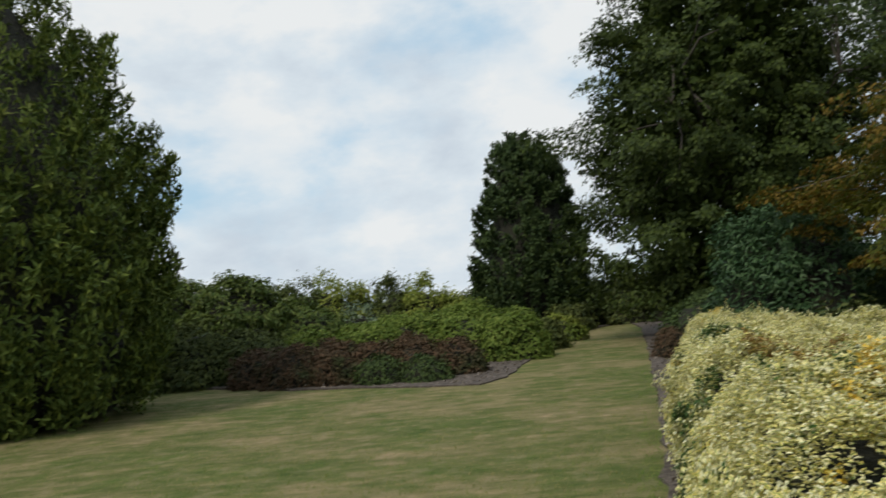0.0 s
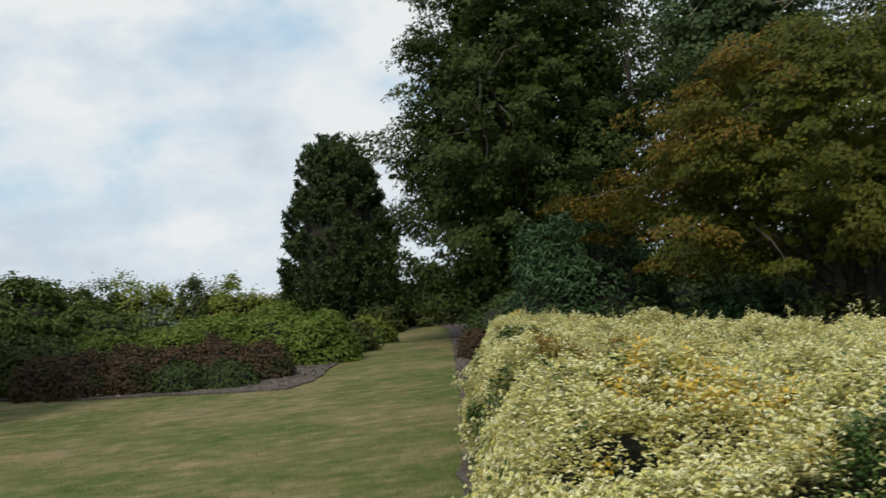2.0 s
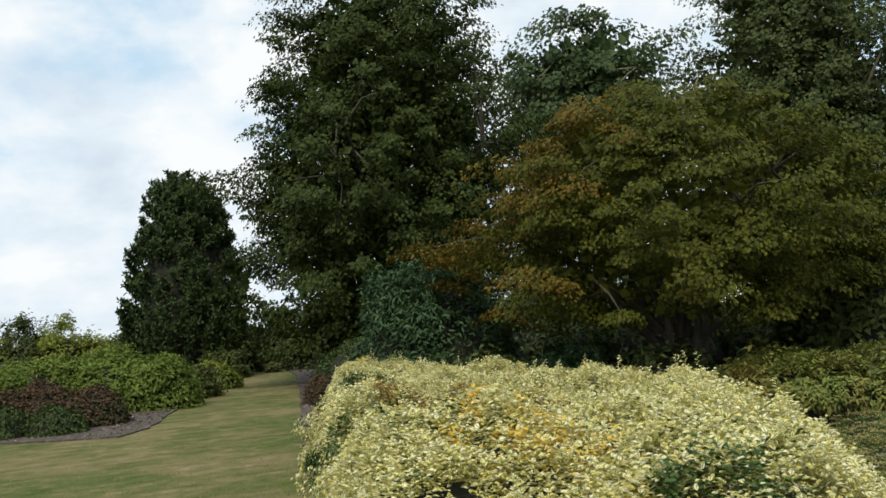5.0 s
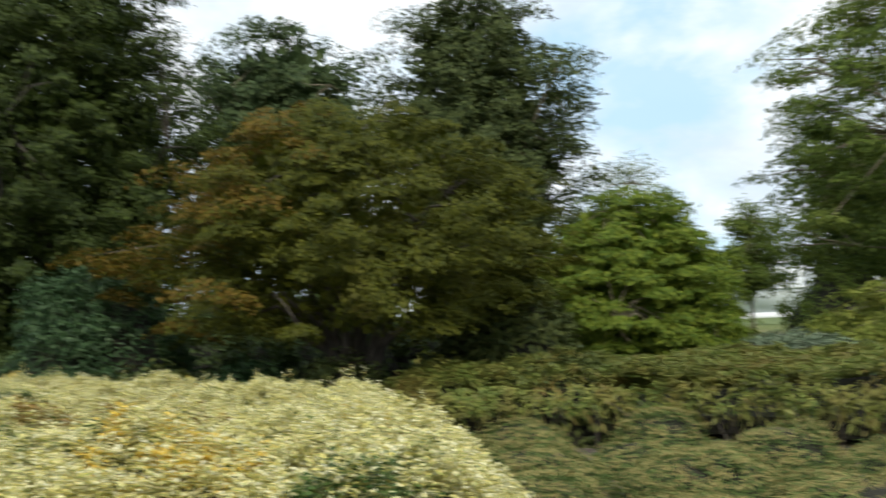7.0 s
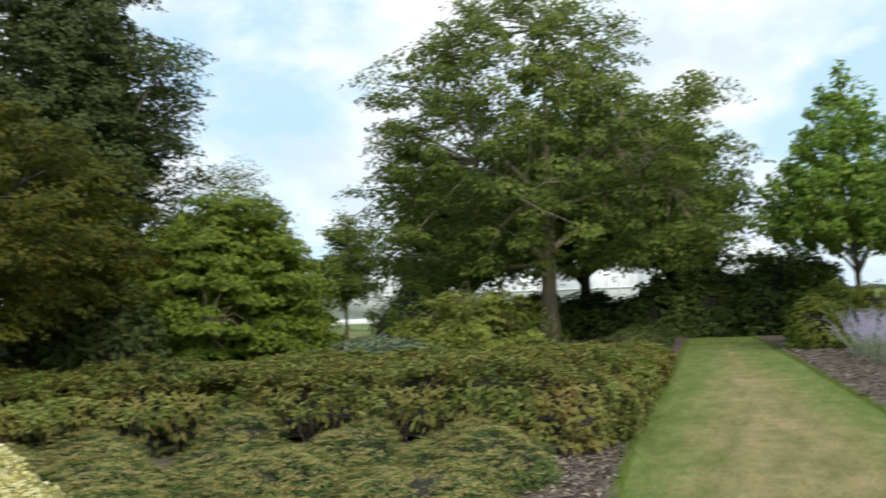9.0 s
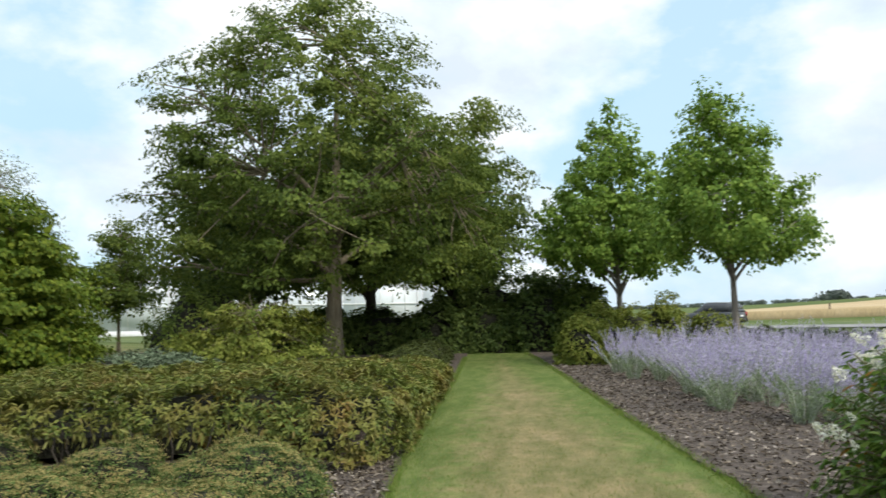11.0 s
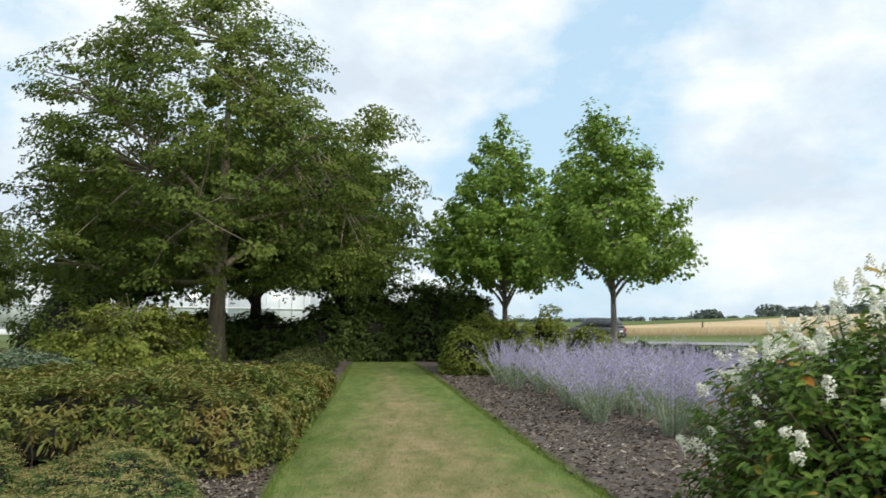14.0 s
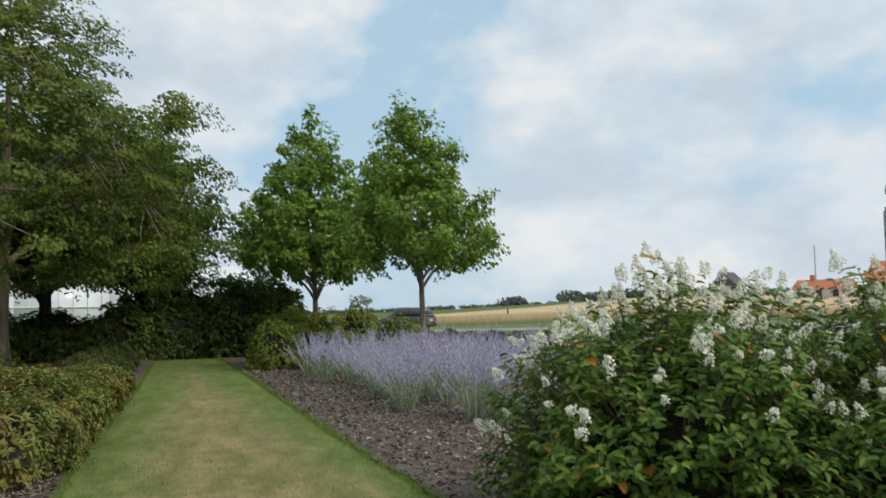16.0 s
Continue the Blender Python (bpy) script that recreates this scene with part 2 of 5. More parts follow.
L_MOSS = leaf_material("olive_shrub_leaves", [(0.03, 0.045, 0.016), (0.055, 0.07, 0.022), (0.085, 0.1, 0.03)], through=0.2)
L_EUO = leaf_material("variegated_leaves", [(0.075, 0.15, 0.03), (0.13, 0.21, 0.05), (0.3, 0.33, 0.1)], through=0.3, rough=0.35, margin=[(0.66, 0.57, 0.17), (0.8, 0.71, 0.3), (0.86, 0.8, 0.46), (0.89, 0.86, 0.64)])
L_EUO_GREEN = leaf_material("plain_green_shoots", [(0.025, 0.055, 0.014), (0.045, 0.085, 0.022), (0.08, 0.125, 0.035)], through=0.22, rough=0.4, lift=1.2)
L_EUO_YELLOW = leaf_material("golden_shoots", [(0.62, 0.42, 0.05), (0.75, 0.55, 0.1)], through=0.25, rough=0.4)
L_EUO_RUST = leaf_material("rusty_shoots", [(0.16, 0.12, 0.035), (0.24, 0.14, 0.05), (0.16, 0.18, 0.045)], through=0.2, rough=0.5)
L_RHODO = leaf_material("leathery_leaves", [(0.045, 0.07, 0.018), (0.08, 0.105, 0.026), (0.13, 0.14, 0.036)], [(0.12, 0.07, 0.026), (0.16, 0.1, 0.036), (0.11, 0.105, 0.028)], 2.2, 0.2, rough=0.42, lift=1.95, patch_range=(0.44, 0.8))
L_RHODO_PALE = leaf_material("faded_drooping_leaves", [(0.13, 0.15, 0.04), (0.2, 0.2, 0.07), (0.17, 0.13, 0.05)], through=0.25, rough=0.4, lift=1.3)
L_SPIREA = leaf_material("small_spirea_leaves", [(0.036, 0.062, 0.02), (0.06, 0.092, 0.03), (0.09, 0.12, 0.04)], through=0.3, lift=2.1)
L_SEED = leaf_material("tan_seed_heads", [(0.13, 0.115, 0.045), (0.17, 0.145, 0.06), (0.22, 0.185, 0.085)], through=0.2, rough=0.85, lift=1.9)
L_HYD = leaf_material("hydrangea_leaves", [(0.035, 0.075, 0.014), (0.06, 0.115, 0.02), (0.095, 0.155, 0.03), (0.13, 0.18, 0.04)], through=0.35, rough=0.45, lift=1.55)
L_HYD_OLD = leaf_material("yellowing_leaves", [(0.34, 0.22, 0.03), (0.42, 0.2, 0.04), (0.25, 0.24, 0.04)], through=0.3)
L_PETAL = leaf_material("cream_white_florets", [(0.8, 0.8, 0.64), (0.87, 0.87, 0.76), (0.9, 0.9, 0.85)], through=0.3, rough=0.6)
L_SAGE = leaf_material("silver_stems", [(0.31, 0.38, 0.27), (0.42, 0.48, 0.38), (0.55, 0.59, 0.53)], through=0.15, rough=0.7)
L_SAGE_LEAF = leaf_material("grey_green_sage_leaves", [(0.14, 0.2, 0.1), (0.2, 0.27, 0.15), (0.3, 0.36, 0.24)], through=0.2, rough=0.7)
L_LILAC = leaf_material("lilac_florets", [(0.42, 0.37, 0.62), (0.53, 0.48, 0.71), (0.66, 0.62, 0.79)], through=0.2, rough=0.7)
L_SHADE = leaf_material("shade_tree_leaves", [(0.035, 0.06, 0.018), (0.06, 0.09, 0.026), (0.09, 0.125, 0.036)], through=0.38, lift=1.7)
L_WILLOW = leaf_material("silvery_willow_leaves", [(0.07, 0.1, 0.035), (0.11, 0.15, 0.06), (0.17, 0.2, 0.09)], through=0.35)
L_GREY = leaf_material("grey_ground_cover", [(0.075, 0.11, 0.07), (0.12, 0.165, 0.115), (0.19, 0.23, 0.17)], through=0.15)
# pale blue-grey: aerial haze over the far trees is mixed into this colour
L_FAR_HAZE = leaf_material("haze_tinted_far_leaves", [(0.09, 0.115, 0.11), (0.13, 0.155, 0.15)], through=0.1, lift=1.0)

M_WHEAT = surface("ripe_wheat", [(0.3, (0.42, 0.31, 0.16)), (0.5, (0.5, 0.38, 0.21)), (0.7, (0.57, 0.45, 0.27))], 0.05, 0.9, 8, (1, 5, 1), 0.5, 0.4, fine=2.0)
M_VERGE = surface("rough_verge", [(0.3, (0.06, 0.1, 0.02)), (0.6, (0.12, 0.16, 0.045)), (0.75, (0.2, 0.2, 0.08))], 0.35, 0.95, 7, relief=0.6, depth=0.2, fine=6)
M_ROAD = surface("worn_asphalt", [(0.3, (0.2, 0.2, 0.2)), (0.7, (0.3, 0.3, 0.295))], 2, 0.85, 6, relief=0.2, depth=0.01)
M_WHITE = surface("white_painted_metal", [(0.3, (0.7, 0.71, 0.72)), (0.7, (0.82, 0.83, 0.84))], 1.5, 0.45, relief=0.0)
M_WALL = surface("pale_render", [(0.3, (0.42, 0.38, 0.34)), (0.7, (0.55, 0.5, 0.45))], 1.2, 0.9, relief=0.2, depth=0.02)
M_TILE_RED = surface("red_roof_tiles", [(0.3, (0.36, 0.11, 0.055)), (0.7, (0.52, 0.19, 0.1))], 1.5, 0.85, 6, (1, 1, 4), 0.4, 0.05)
M_TILE_DARK = surface("dark_roof_slates", [(0.3, (0.05, 0.055, 0.065)), (0.7, (0.1, 0.105, 0.12))], 1.5, 0.8, 6, relief=0.3, depth=0.04)
M_STEEL = surface("galvanised_steel", [(0.3, (0.35, 0.36, 0.37)), (0.7, (0.5, 0.51, 0.52))], 6, 0.5, metallic=0.7, relief=0.1, depth=0.005)
M_SIGN = surface("red_sign_paint", [(0.3, (0.33, 0.025, 0.03)), (0.7, (0.42, 0.04, 0.045))], 3, 0.4, relief=0.05, depth=0.003)
M_CAR = surface("dark_grey_car_paint", [(0.3, (0.075, 0.08, 0.09)), (0.7, (0.1, 0.105, 0.115))], 2, 0.3, metallic=0.4, relief=0.0)
M_TYRE = surface("black_rubber", [(0.3, (0.02, 0.02, 0.02)), (0.7, (0.035, 0.035, 0.035))], 9, 0.85, relief=0.1, depth=0.004)
M_TAIL = surface("red_lamp_plastic", [(0.3, (0.4, 0.02, 0.02)), (0.7, (0.5, 0.03, 0.03))], 9, 0.25, relief=0.0)
M_WOOD = surface("weathered_post", [(0.3, (0.12, 0.09, 0.06)), (0.7, (0.24, 0.19, 0.14))], 8, 0.9, 6, (1, 1, 0.15), 0.5, 0.01)


def glass_material():
    m, t, n, l, b = nodes_of("greenhouse_glass")
    l.new(ramp(t, tex(t, 0.4, 4), [(0.3, (0.62, 0.68, 0.72)), (0.7, (0.75, 0.8, 0.83))]), b.inputs["Base Color"])
    b.inputs["Roughness"].default_value = 0.12
    b.inputs["Specular IOR Level"].default_value = 0.8
    return m


M_GLASS = glass_material()
M_DARKGLASS = surface("dark_window", [(0.3, (0.03, 0.035, 0.04)), (0.7, (0.06, 0.065, 0.07))], 3, 0.1, relief=0.0)


# ---- mesh helpers ----
QUAD = (np.array([(0, 0, 0), (0.45, 0.5, 0.14), (1, 0, -0.1), (0.45, -0.5, 0.14)]), [(0, 2, 1), (0, 3, 2)], [(0.5, 0), (0, 0.45), (0.5, 1), (1, 0.45)])
OVAL = (np.array([(0, 0, 0), (0.3, 0.42, 0.08), (0.3, -0.42, 0.08), (0.72, 0.36, 0.05), (0.72, -0.36, 0.05), (1, 0, -0.1), (0.5, 0, -0.02)]),
        [(0, 2, 6), (0, 6, 1), (1, 6, 3), (2, 4, 6), (3, 6, 5), (6, 4, 5)], [(0.5, 0), (0, 0.3), (1, 0.3), (0, 0.7), (1, 0.7), (0.5, 1), (0.5, 0.5)])
BLADE = (np.array([(0, 0.5, 0), (0, -0.5, 0), (1, 0, 0)]), [(0, 1, 2)], [(0, 0), (1, 0), (0.5, 1)])


def unit(v):
    return v / np.maximum(np.linalg.norm(v, axis=-1, keepdims=True), 1e-9)


def mesh_from(name, verts, faces, uv=None):
    """verts (n, 3); faces: list of (m, k) index arrays."""
    me = bpy.data.meshes.new(name)
    faces = [np.asarray(f) for f in faces if len(f)]
    me.vertices.add(len(verts))
    me.vertices.foreach_set("co", np.asarray(verts, np.float32).ravel())
    loops = np.concatenate([f.ravel() for f in faces])
    sizes = np.concatenate([np.full(len(f), f.shape[1]) for f in faces])
    me.loops.add(len(loops))
    me.loops.foreach_set("vertex_index", loops.astype(np.int32))
    me.polygons.add(len(sizes))
    me.polygons.foreach_set("loop_start", np.concatenate(([0], np.cumsum(sizes)[:-1])).astype(np.int32))
    if uv is not None:
        layer = me.uv_layers.new(name="UVMap")
        layer.data.foreach_set("uv", np.asarray(uv, np.float32)[loops].ravel())
    me.update(calc_edges=True)
    return me


def part(name, me, material, parent=None, label="", smooth=False):
    """Links a mesh as one object, under a thing if one is given (its vertices are relative to the thing)."""
    if material is not None:
        me.materials.clear()
        me.materials.append(material)
    if smooth:
        me.polygons.foreach_set("use_smooth", np.ones(len(me.polygons), bool))
    ob = new(name, me)
    ob.parent = parent
    if label:
        ob["label"] = label
    return ob


def thing(name, place, label, category, group="", kind=""):
    ob = new(name)
    ob.empty_display_size = 0.3
    ob.location = place
    return tagged(ob, label, category, group, kind)


def leaf_arrays(P, N, size, aspect, rng, A=None, shape=QUAD, spread=0.3):
    """A leaf at every point P with normal N, along A (any way in the plane if not given)."""
    n = len(P)
    N = unit(N)
    if A is None:
        A = rng.normal(size=(n, 3))
    A = unit(A - N * np.sum(A * N, 1, keepdims=True))
    B = np.cross(N, A)
    s = size * (1 + spread * rng.uniform(-1, 1, n))
    T, F, UV = shape
    k = len(T)
    V = P[:, None] + s[:, None, None] * (T[None, :, :1] * A[:, None] + T[None, :, 1:2] * aspect * B[:, None] + T[None, :, 2:] * N[:, None])
    base = (np.arange(n) * k)[:, None, None]
    faces = (np.array(F)[None] + base).reshape(-1, 3)
    return V.reshape(-1, 3), faces, np.tile(np.array(UV), (n, 1))


def leaf_mesh(name, *groups):
    V, F, U, at = [], [], [], 0
    for v, f, u in groups:
        V.append(v), F.append(f + at), U.append(u)
        at += len(v)
    return mesh_from(name, np.concatenate(V), [np.concatenate(F)], np.concatenate(U))


def tube(points, radii, sides=7):
    P = np.asarray(points, float)
    T = unit(np.gradient(P, axis=0))
    ref = np.where(np.abs(T[:, 2:]) > 0.9, np.array([[1.0, 0, 0]]), np.array([[0, 0, 1.0]]))
    X = unit(np.cross(ref, T))
    Y = np.cross(T, X)
    a = np.linspace(0, 2 * np.pi, sides, endpoint=False)
    R = np.asarray(radii)[:, None, None]
    V = P[:, None] + R * (np.cos(a)[None, :, None] * X[:, None] + np.sin(a)[None, :, None] * Y[:, None])
    m = len(P)
    i = np.arange(m - 1)[:, None] * sides
    j = np.arange(sides)[None]
    k = (j + 1) % sides
    F = np.stack([i + j, i + k, i + sides + k, i + sides + j], -1).reshape(-1, 4)
    return V.reshape(-1, 3), F


def tubes_mesh(name, items):
    V, F, at = [], [], 0
    for v, f in items:
        V.append(v), F.append(f + at)
        at += len(v)
    return mesh_from(name, np.concatenate(V), [np.concatenate(F)])


def box_mesh(name, boxes):
    """boxes: (x0, y0, z0, x1, y1, z1)."""
    V, F = [], []
    for x0, y0, z0, x1, y1, z1 in boxes:
        o = len(V)
        V += [(x, y, z) for z in (z0, z1) for x, y in ((x0, y0), (x1, y0), (x1, y1), (x0, y1))]
        F += [[o + i for i in q] for q in ((3, 2, 1, 0), (4, 5, 6, 7), (0, 1, 5, 4), (1, 2, 6, 5), (2, 3, 7, 6), (3, 0, 4, 7))]
    return mesh_from(name, np.array(V), [np.array(F)])


def lump(rng, rx, ry, h, noise_amp=0.12, z0=0.0, seg=20, rings=9):
    """An uneven dome that stands on the ground."""
    V, F = [], []
    off = rng.uniform(0, 50, 3)
    for i in range(rings):
        u = i / (rings - 1)
        e = u * math.pi / 2
        for j in range(seg):
            a = 2 * math.pi * j / seg
            d = Vector((math.cos(a) * math.cos(e), math.sin(a) * math.cos(e), math.sin(e)))
            k = 1 + noise_amp * noise.noise(Vector((d.x * 2 + off[0], d.y * 2 + off[1], d.z * 2 + off[2])))
            V.append((d.x * rx * k, d.y * ry * k, z0 + d.z * (h - z0) * k))
    for i in range(rings - 1):
        for j in range(seg):
            k = (j + 1) % seg
            F.append((i * seg + j, i * seg + k, (i + 1) * seg + k, (i + 1) * seg + j))
    return mesh_from("inner_fill", np.array(V), [np.array(F)])


def lobes(P, scale, amp, off):
    return np.array([noise.noise(Vector((p[0] * scale + off, p[1] * scale - off, p[2] * scale + 2 * off))) for p in P]) * amp


def height_at(x, y):
    """The lie of the land: level round the garden, rising gently over the fields."""
    d = math.hypot(x, y)
    az = math.degrees(math.atan2(x, y))
    s = 0.0165 * min(1, max(0, (az - 97) / 18))
    z = s * max(0, d - 42) if d < 420 else s * 378 + s * 0.2 * (d - 420)
    return z


# ---- plants ----
def shrub(name, place, rx, ry, h, leaf, n, size, label, category="shrub", group="", aspect=0.5, shape=QUAD, up=0.35, rough=0.14, clumps=40,
          clump_r=0.2, seed=1, inner=0.86, skirt=0.02, material_b=None, share_b=0.0, name_b="", spiky=0.0, cover=0.7):
    """A dome of leaves over a solid near-black core that paints in the inner shade. Leaves gather in clumps that bulge
    out of the outline.
    """
    n, size = int(n * 0.75), size * 1.1
    rng = np.random.default_rng(seed)
    ob = thing(name, place, label, category, group)
    # solid core, its near-black colour stands in for the shade behind the leaves
    part("inner_fill", lump(rng, rx * inner, ry * inner, h * inner, 0.2), M_INNER_SHADE, ob, "solid near-black core, inner shade painted in its colour")
    q = rng.uniform(0, 50)

    def dome(m):
        d = rng.normal(size=(m, 3))
        d[:, 2] = np.abs(d[:, 2])
        d = unit(d)
        d[:, 2] = np.maximum(d[:, 2], skirt)
        k = 1 + lobes(d * np.array([rx, ry, h]), 1.7 / max(0.5, min(rx, ry)), rough * 1.6, q)
        return d, d * np.array([rx, ry, h]) * k[:, None]

    D, C = dome(clumps)
    pick = rng.integers(0, clumps, n)
    r = clump_r * (0.6 + 0.8 * rng.uniform(size=clumps))
    off = unit(rng.normal(size=(n, 3))) * (rng.uniform(size=(n, 1)) ** 0.45) * r[pick][:, None]
    P1 = C[pick] + off * np.array([1, 1, 0.75])
    D1 = D[pick] * 0.6 + unit(off)
    m = int(n * cover)
    D2, P2 = dome(m)
    P2 *= (0.93 + 0.1 * rng.uniform(size=(m, 1)))
    P, D = np.concatenate([P1, P2]), np.concatenate([D1, D2])
    if spiky:
        P[:, 2] += spiky * (rng.uniform(size=len(P)) ** 6) * (D[:, 2] > 0.4)
    P[:, 2] = np.maximum(P[:, 2], 0.02)
    N = unit(D) * 1.2 + np.array([0, 0, up]) + rng.normal(size=P.shape) * 0.45
    A = unit(D) * 0.7 + rng.normal(size=P.shape) * 0.5 - np.array([0, 0, 0.15])
    first = rng.uniform(size=len(P)) >= share_b
    part("foliage", leaf_mesh("foliage", leaf_arrays(P[first], N[first], size, aspect, rng, A[first], shape)), leaf, ob)
    if material_b:
        tagged(part(name_b, leaf_mesh(name_b, leaf_arrays(P[~first], N[~first], size, aspect, rng, A[~first], shape)), material_b, ob), kind="stuff")
    return ob


def along(profile, z):
    return np.interp(z, [p[0] for p in profile], [p[1] for p in profile])


def tree(name, place, profile, leaf, label, trunk_r=0.25, fork=2.5, clusters=260, per=120, size=0.11, rc=0.6, flat=0.6, bark=None, category="tree", seed=1,
         fill=(0.25, 1.0), ragged=0.25, limbs=10, aspect=0.7, lean=(0, 0), hang=0.0, shift=(0, 0), group="", stems=1, tip=None, tip_share=0.0, twigs=90, up=0.5, top=None, core=0, core_r=0.68, reach=1.5, rise=0.2, tip_way=(0, 0), limb_end=0.86):
    """A tree: tapered trunk, limbs and twigs, and a crown of leaves in clusters round the limbs' ends. profile: (height, crown radius)."""
    rng = np.random.default_rng(seed)
    bark = bark or M_BARK
    ob = thing(name, place, label, category, group)
    z0, z1 = profile[0][0], profile[-1][0]
    zs = np.linspace(z0, z1, 200)
    w = along(profile, zs) ** 1.5 + 0.05
    z = rng.choice(zs, clusters, p=w / w.sum())
    a = rng.uniform(0, 2 * np.pi, clusters)
    f = np.sqrt(rng.uniform(fill[0] ** 2, fill[1] ** 2, clusters))
    r = along(profile, z) * f
    C = np.stack([np.cos(a) * r, np.sin(a) * r, z], 1)
    k = 1 + lobes(C, 0.55 * 4 / max(1.5, max(p[1] for p in profile)), ragged * 1.8, rng.uniform(0, 40))
    C[:, :2] *= k[:, None]
    C[:, :2] += np.array(shift) * ((z - z0) / (z1 - z0))[:, None] + np.array(lean) * (z / z1)[:, None]
    C[:, 2] -= hang * (f ** 2) * along(profile, z) * 0.3
    C[:, 2] = np.maximum(C[:, 2], rc * 0.5)
    # trunk and limbs
    summit = (z1 if top is None else top) * 0.86
    for s in range(stems):
        ang = 2 * np.pi * s / max(1, stems) + 0.6
        out = np.array([math.cos(ang), math.sin(ang)]) * (0.0 if stems == 1 else 1.0)
        hs = np.linspace(0, summit if stems == 1 else z1 * 0.55, 9)
        tx = np.stack([lean[0] * hs / z1 + out[0] * (0.08 + 0.26 * hs) + 0.05 * np.sin(hs * 0.8 + seed) * (hs / z1),
                       lean[1] * hs / z1 + out[1] * (0.08 + 0.26 * hs) + 0.06 * np.cos(hs * 0.6 + seed) * (hs / z1), hs], 1)
        rad = trunk_r * (1 - 0.9 * (hs / hs[-1]) ** 0.8)
        rad[0] *= 1.3
        if stems > 1:
            rad *= 0.6
        v, fc = tube(tx, rad, 10)
        part("trunk" if stems == 1 else "stem", mesh_from("trunk", v, [fc]), bark, ob, smooth=True)
    order = np.argsort(-np.hypot(C[:, 0], C[:, 1]) + rng.uniform(0, 1.0, clusters))
    ends = C[order[:limbs * 3:3]] if clusters > limbs * 3 else C[order[:limbs]]
    limb_paths = []
    for e in ends * np.array([limb_end, limb_end, 0.97]):
        h0 = min(max(fork * rng.uniform(0.8, 1.6), 0.3), e[2] * 0.95)
        p0 = np.array([lean[0] * h0 / z1, lean[1] * h0 / z1, h0])
        ts = np.linspace(0, 1, 7)[:, None]
        mid = p0 + (e - p0) * np.array([0.36, 0.36, 0.6]) + rng.normal(size=3) * 0.2
        path = (1 - ts) ** 2 * p0 + 2 * ts * (1 - ts) * mid + ts ** 2 * e
        limb_paths.append(path)
        v, fc = tube(path, trunk_r * 0.42 * (1 - 0.88 * ts[:, 0]), 6)
        part("limb", mesh_from("limb", v, [fc]), bark, ob, smooth=True)
    if twigs and limb_paths:
        nodes = np.concatenate([p[2:] for p in limb_paths] + [np.stack([np.full(6, lean[0] * .7), np.full(6, lean[1] * .7), np.linspace(fork, summit, 6)], 1)])
        items = []
        for c in C[rng.choice(clusters, min(twigs, clusters), replace=False)]:
            b = nodes[np.argmin(np.linalg.norm(nodes - c - np.array([0, 0, 0.5]), axis=1))]
            m = (b + c) / 2 + rng.normal(size=3) * 0.12 + np.array([0, 0, 0.1])
            items.append(tube([b, m, c], [trunk_r * 0.12, trunk_r * 0.08, trunk_r * 0.03], 4))
        tagged(part("branchwork", tubes_mesh("branchwork", items), bark, ob), kind="stuff")
    # leaves
    cnt = rng.poisson(per, clusters)
    pick = np.repeat(np.arange(clusters), cnt)
    n = len(pick)
    rr = rc * (0.55 + 0.9 * rng.uniform(size=clusters))
    ball = unit(rng.normal(size=(n, 3))) * (rng.uniform(size=(n, 1)) ** 0.4) * rr[pick][:, None]
    o = unit(np.column_stack([C[:, 0] + rng.normal(size=clusters) * 0.3, C[:, 1] + rng.normal(size=clusters) * 0.3, np.zeros(clusters)]))[pick]
    t = np.column_stack([-o[:, 1], o[:, 0], o[:, 2]])
    taper = 1 - 0.45 * np.clip(ball[:, :1] / rr[pick][:, None], 0, 1)
    off = o * ball[:, :1] * reach + t * ball[:, 1:2] * 0.8 * taper + np.array([0, 0, 1.0]) * (ball[:, 2:] * flat * taper + ball[:, :1] * rise)
    P = C[pick] + off
    P[:, 2] -= 0.3 * (np.hypot(off[:, 0], off[:, 1]) ** 2) / rr[pick]
    P[:, 2] = np.maximum(P[:, 2], 0.05)
    axis = np.zeros((n, 3))
    axis[:, 2] = P[:, 2] * 0.8
    outw = unit(P - axis)
    N = outw * 0.6 + unit(off) * 0.5 + np.array([0, 0, up * 0.7]) + rng.normal(size=(n, 3)) * 0.5
    A = outw + unit(off) * 0.8 + rng.normal(size=(n, 3)) * 0.4 - np.array([0, 0, 0.35])
    if core:
        zc = rng.choice(zs[:170], core, p=w[:170] / w[:170].sum())
        ac, rcore = rng.uniform(0, 2 * np.pi, core), along(profile, zc) * core_r * np.sqrt(rng.uniform(size=core))
        Q = np.stack([np.cos(ac) * rcore + lean[0] * zc / z1, np.sin(ac) * rcore + lean[1] * zc / z1, zc], 1)
        part("inner_fill", leaf_mesh("inner_fill", leaf_arrays(Q, rng.normal(size=Q.shape), size * 2.6, 0.8, rng)), leaf, ob, "shaded inner leaves")
    tipped = np.zeros(n, bool)
    if tip is not None:
        score = f + 0.5 * (C[:, 2] - z0) / (z1 - z0) + C[:, :2] @ np.array(tip_way) * 0.4 + rng.normal(size=clusters) * 0.15
        hot = score > np.quantile(score, 1 - tip_share)
        tipped = hot[pick] & (rng.uniform(size=n) < 0.75)
        part("turning_foliage", leaf_mesh("turning_foliage", leaf_arrays(P[tipped], N[tipped], size, aspect, rng, A[tipped])), tip, ob, "orange-tinted leaves at the crown's edge")
    part("crown", leaf_mesh("crown", leaf_arrays(P[~tipped], N[~tipped], size, aspect, rng, A[~tipped])), leaf, ob)
    return ob


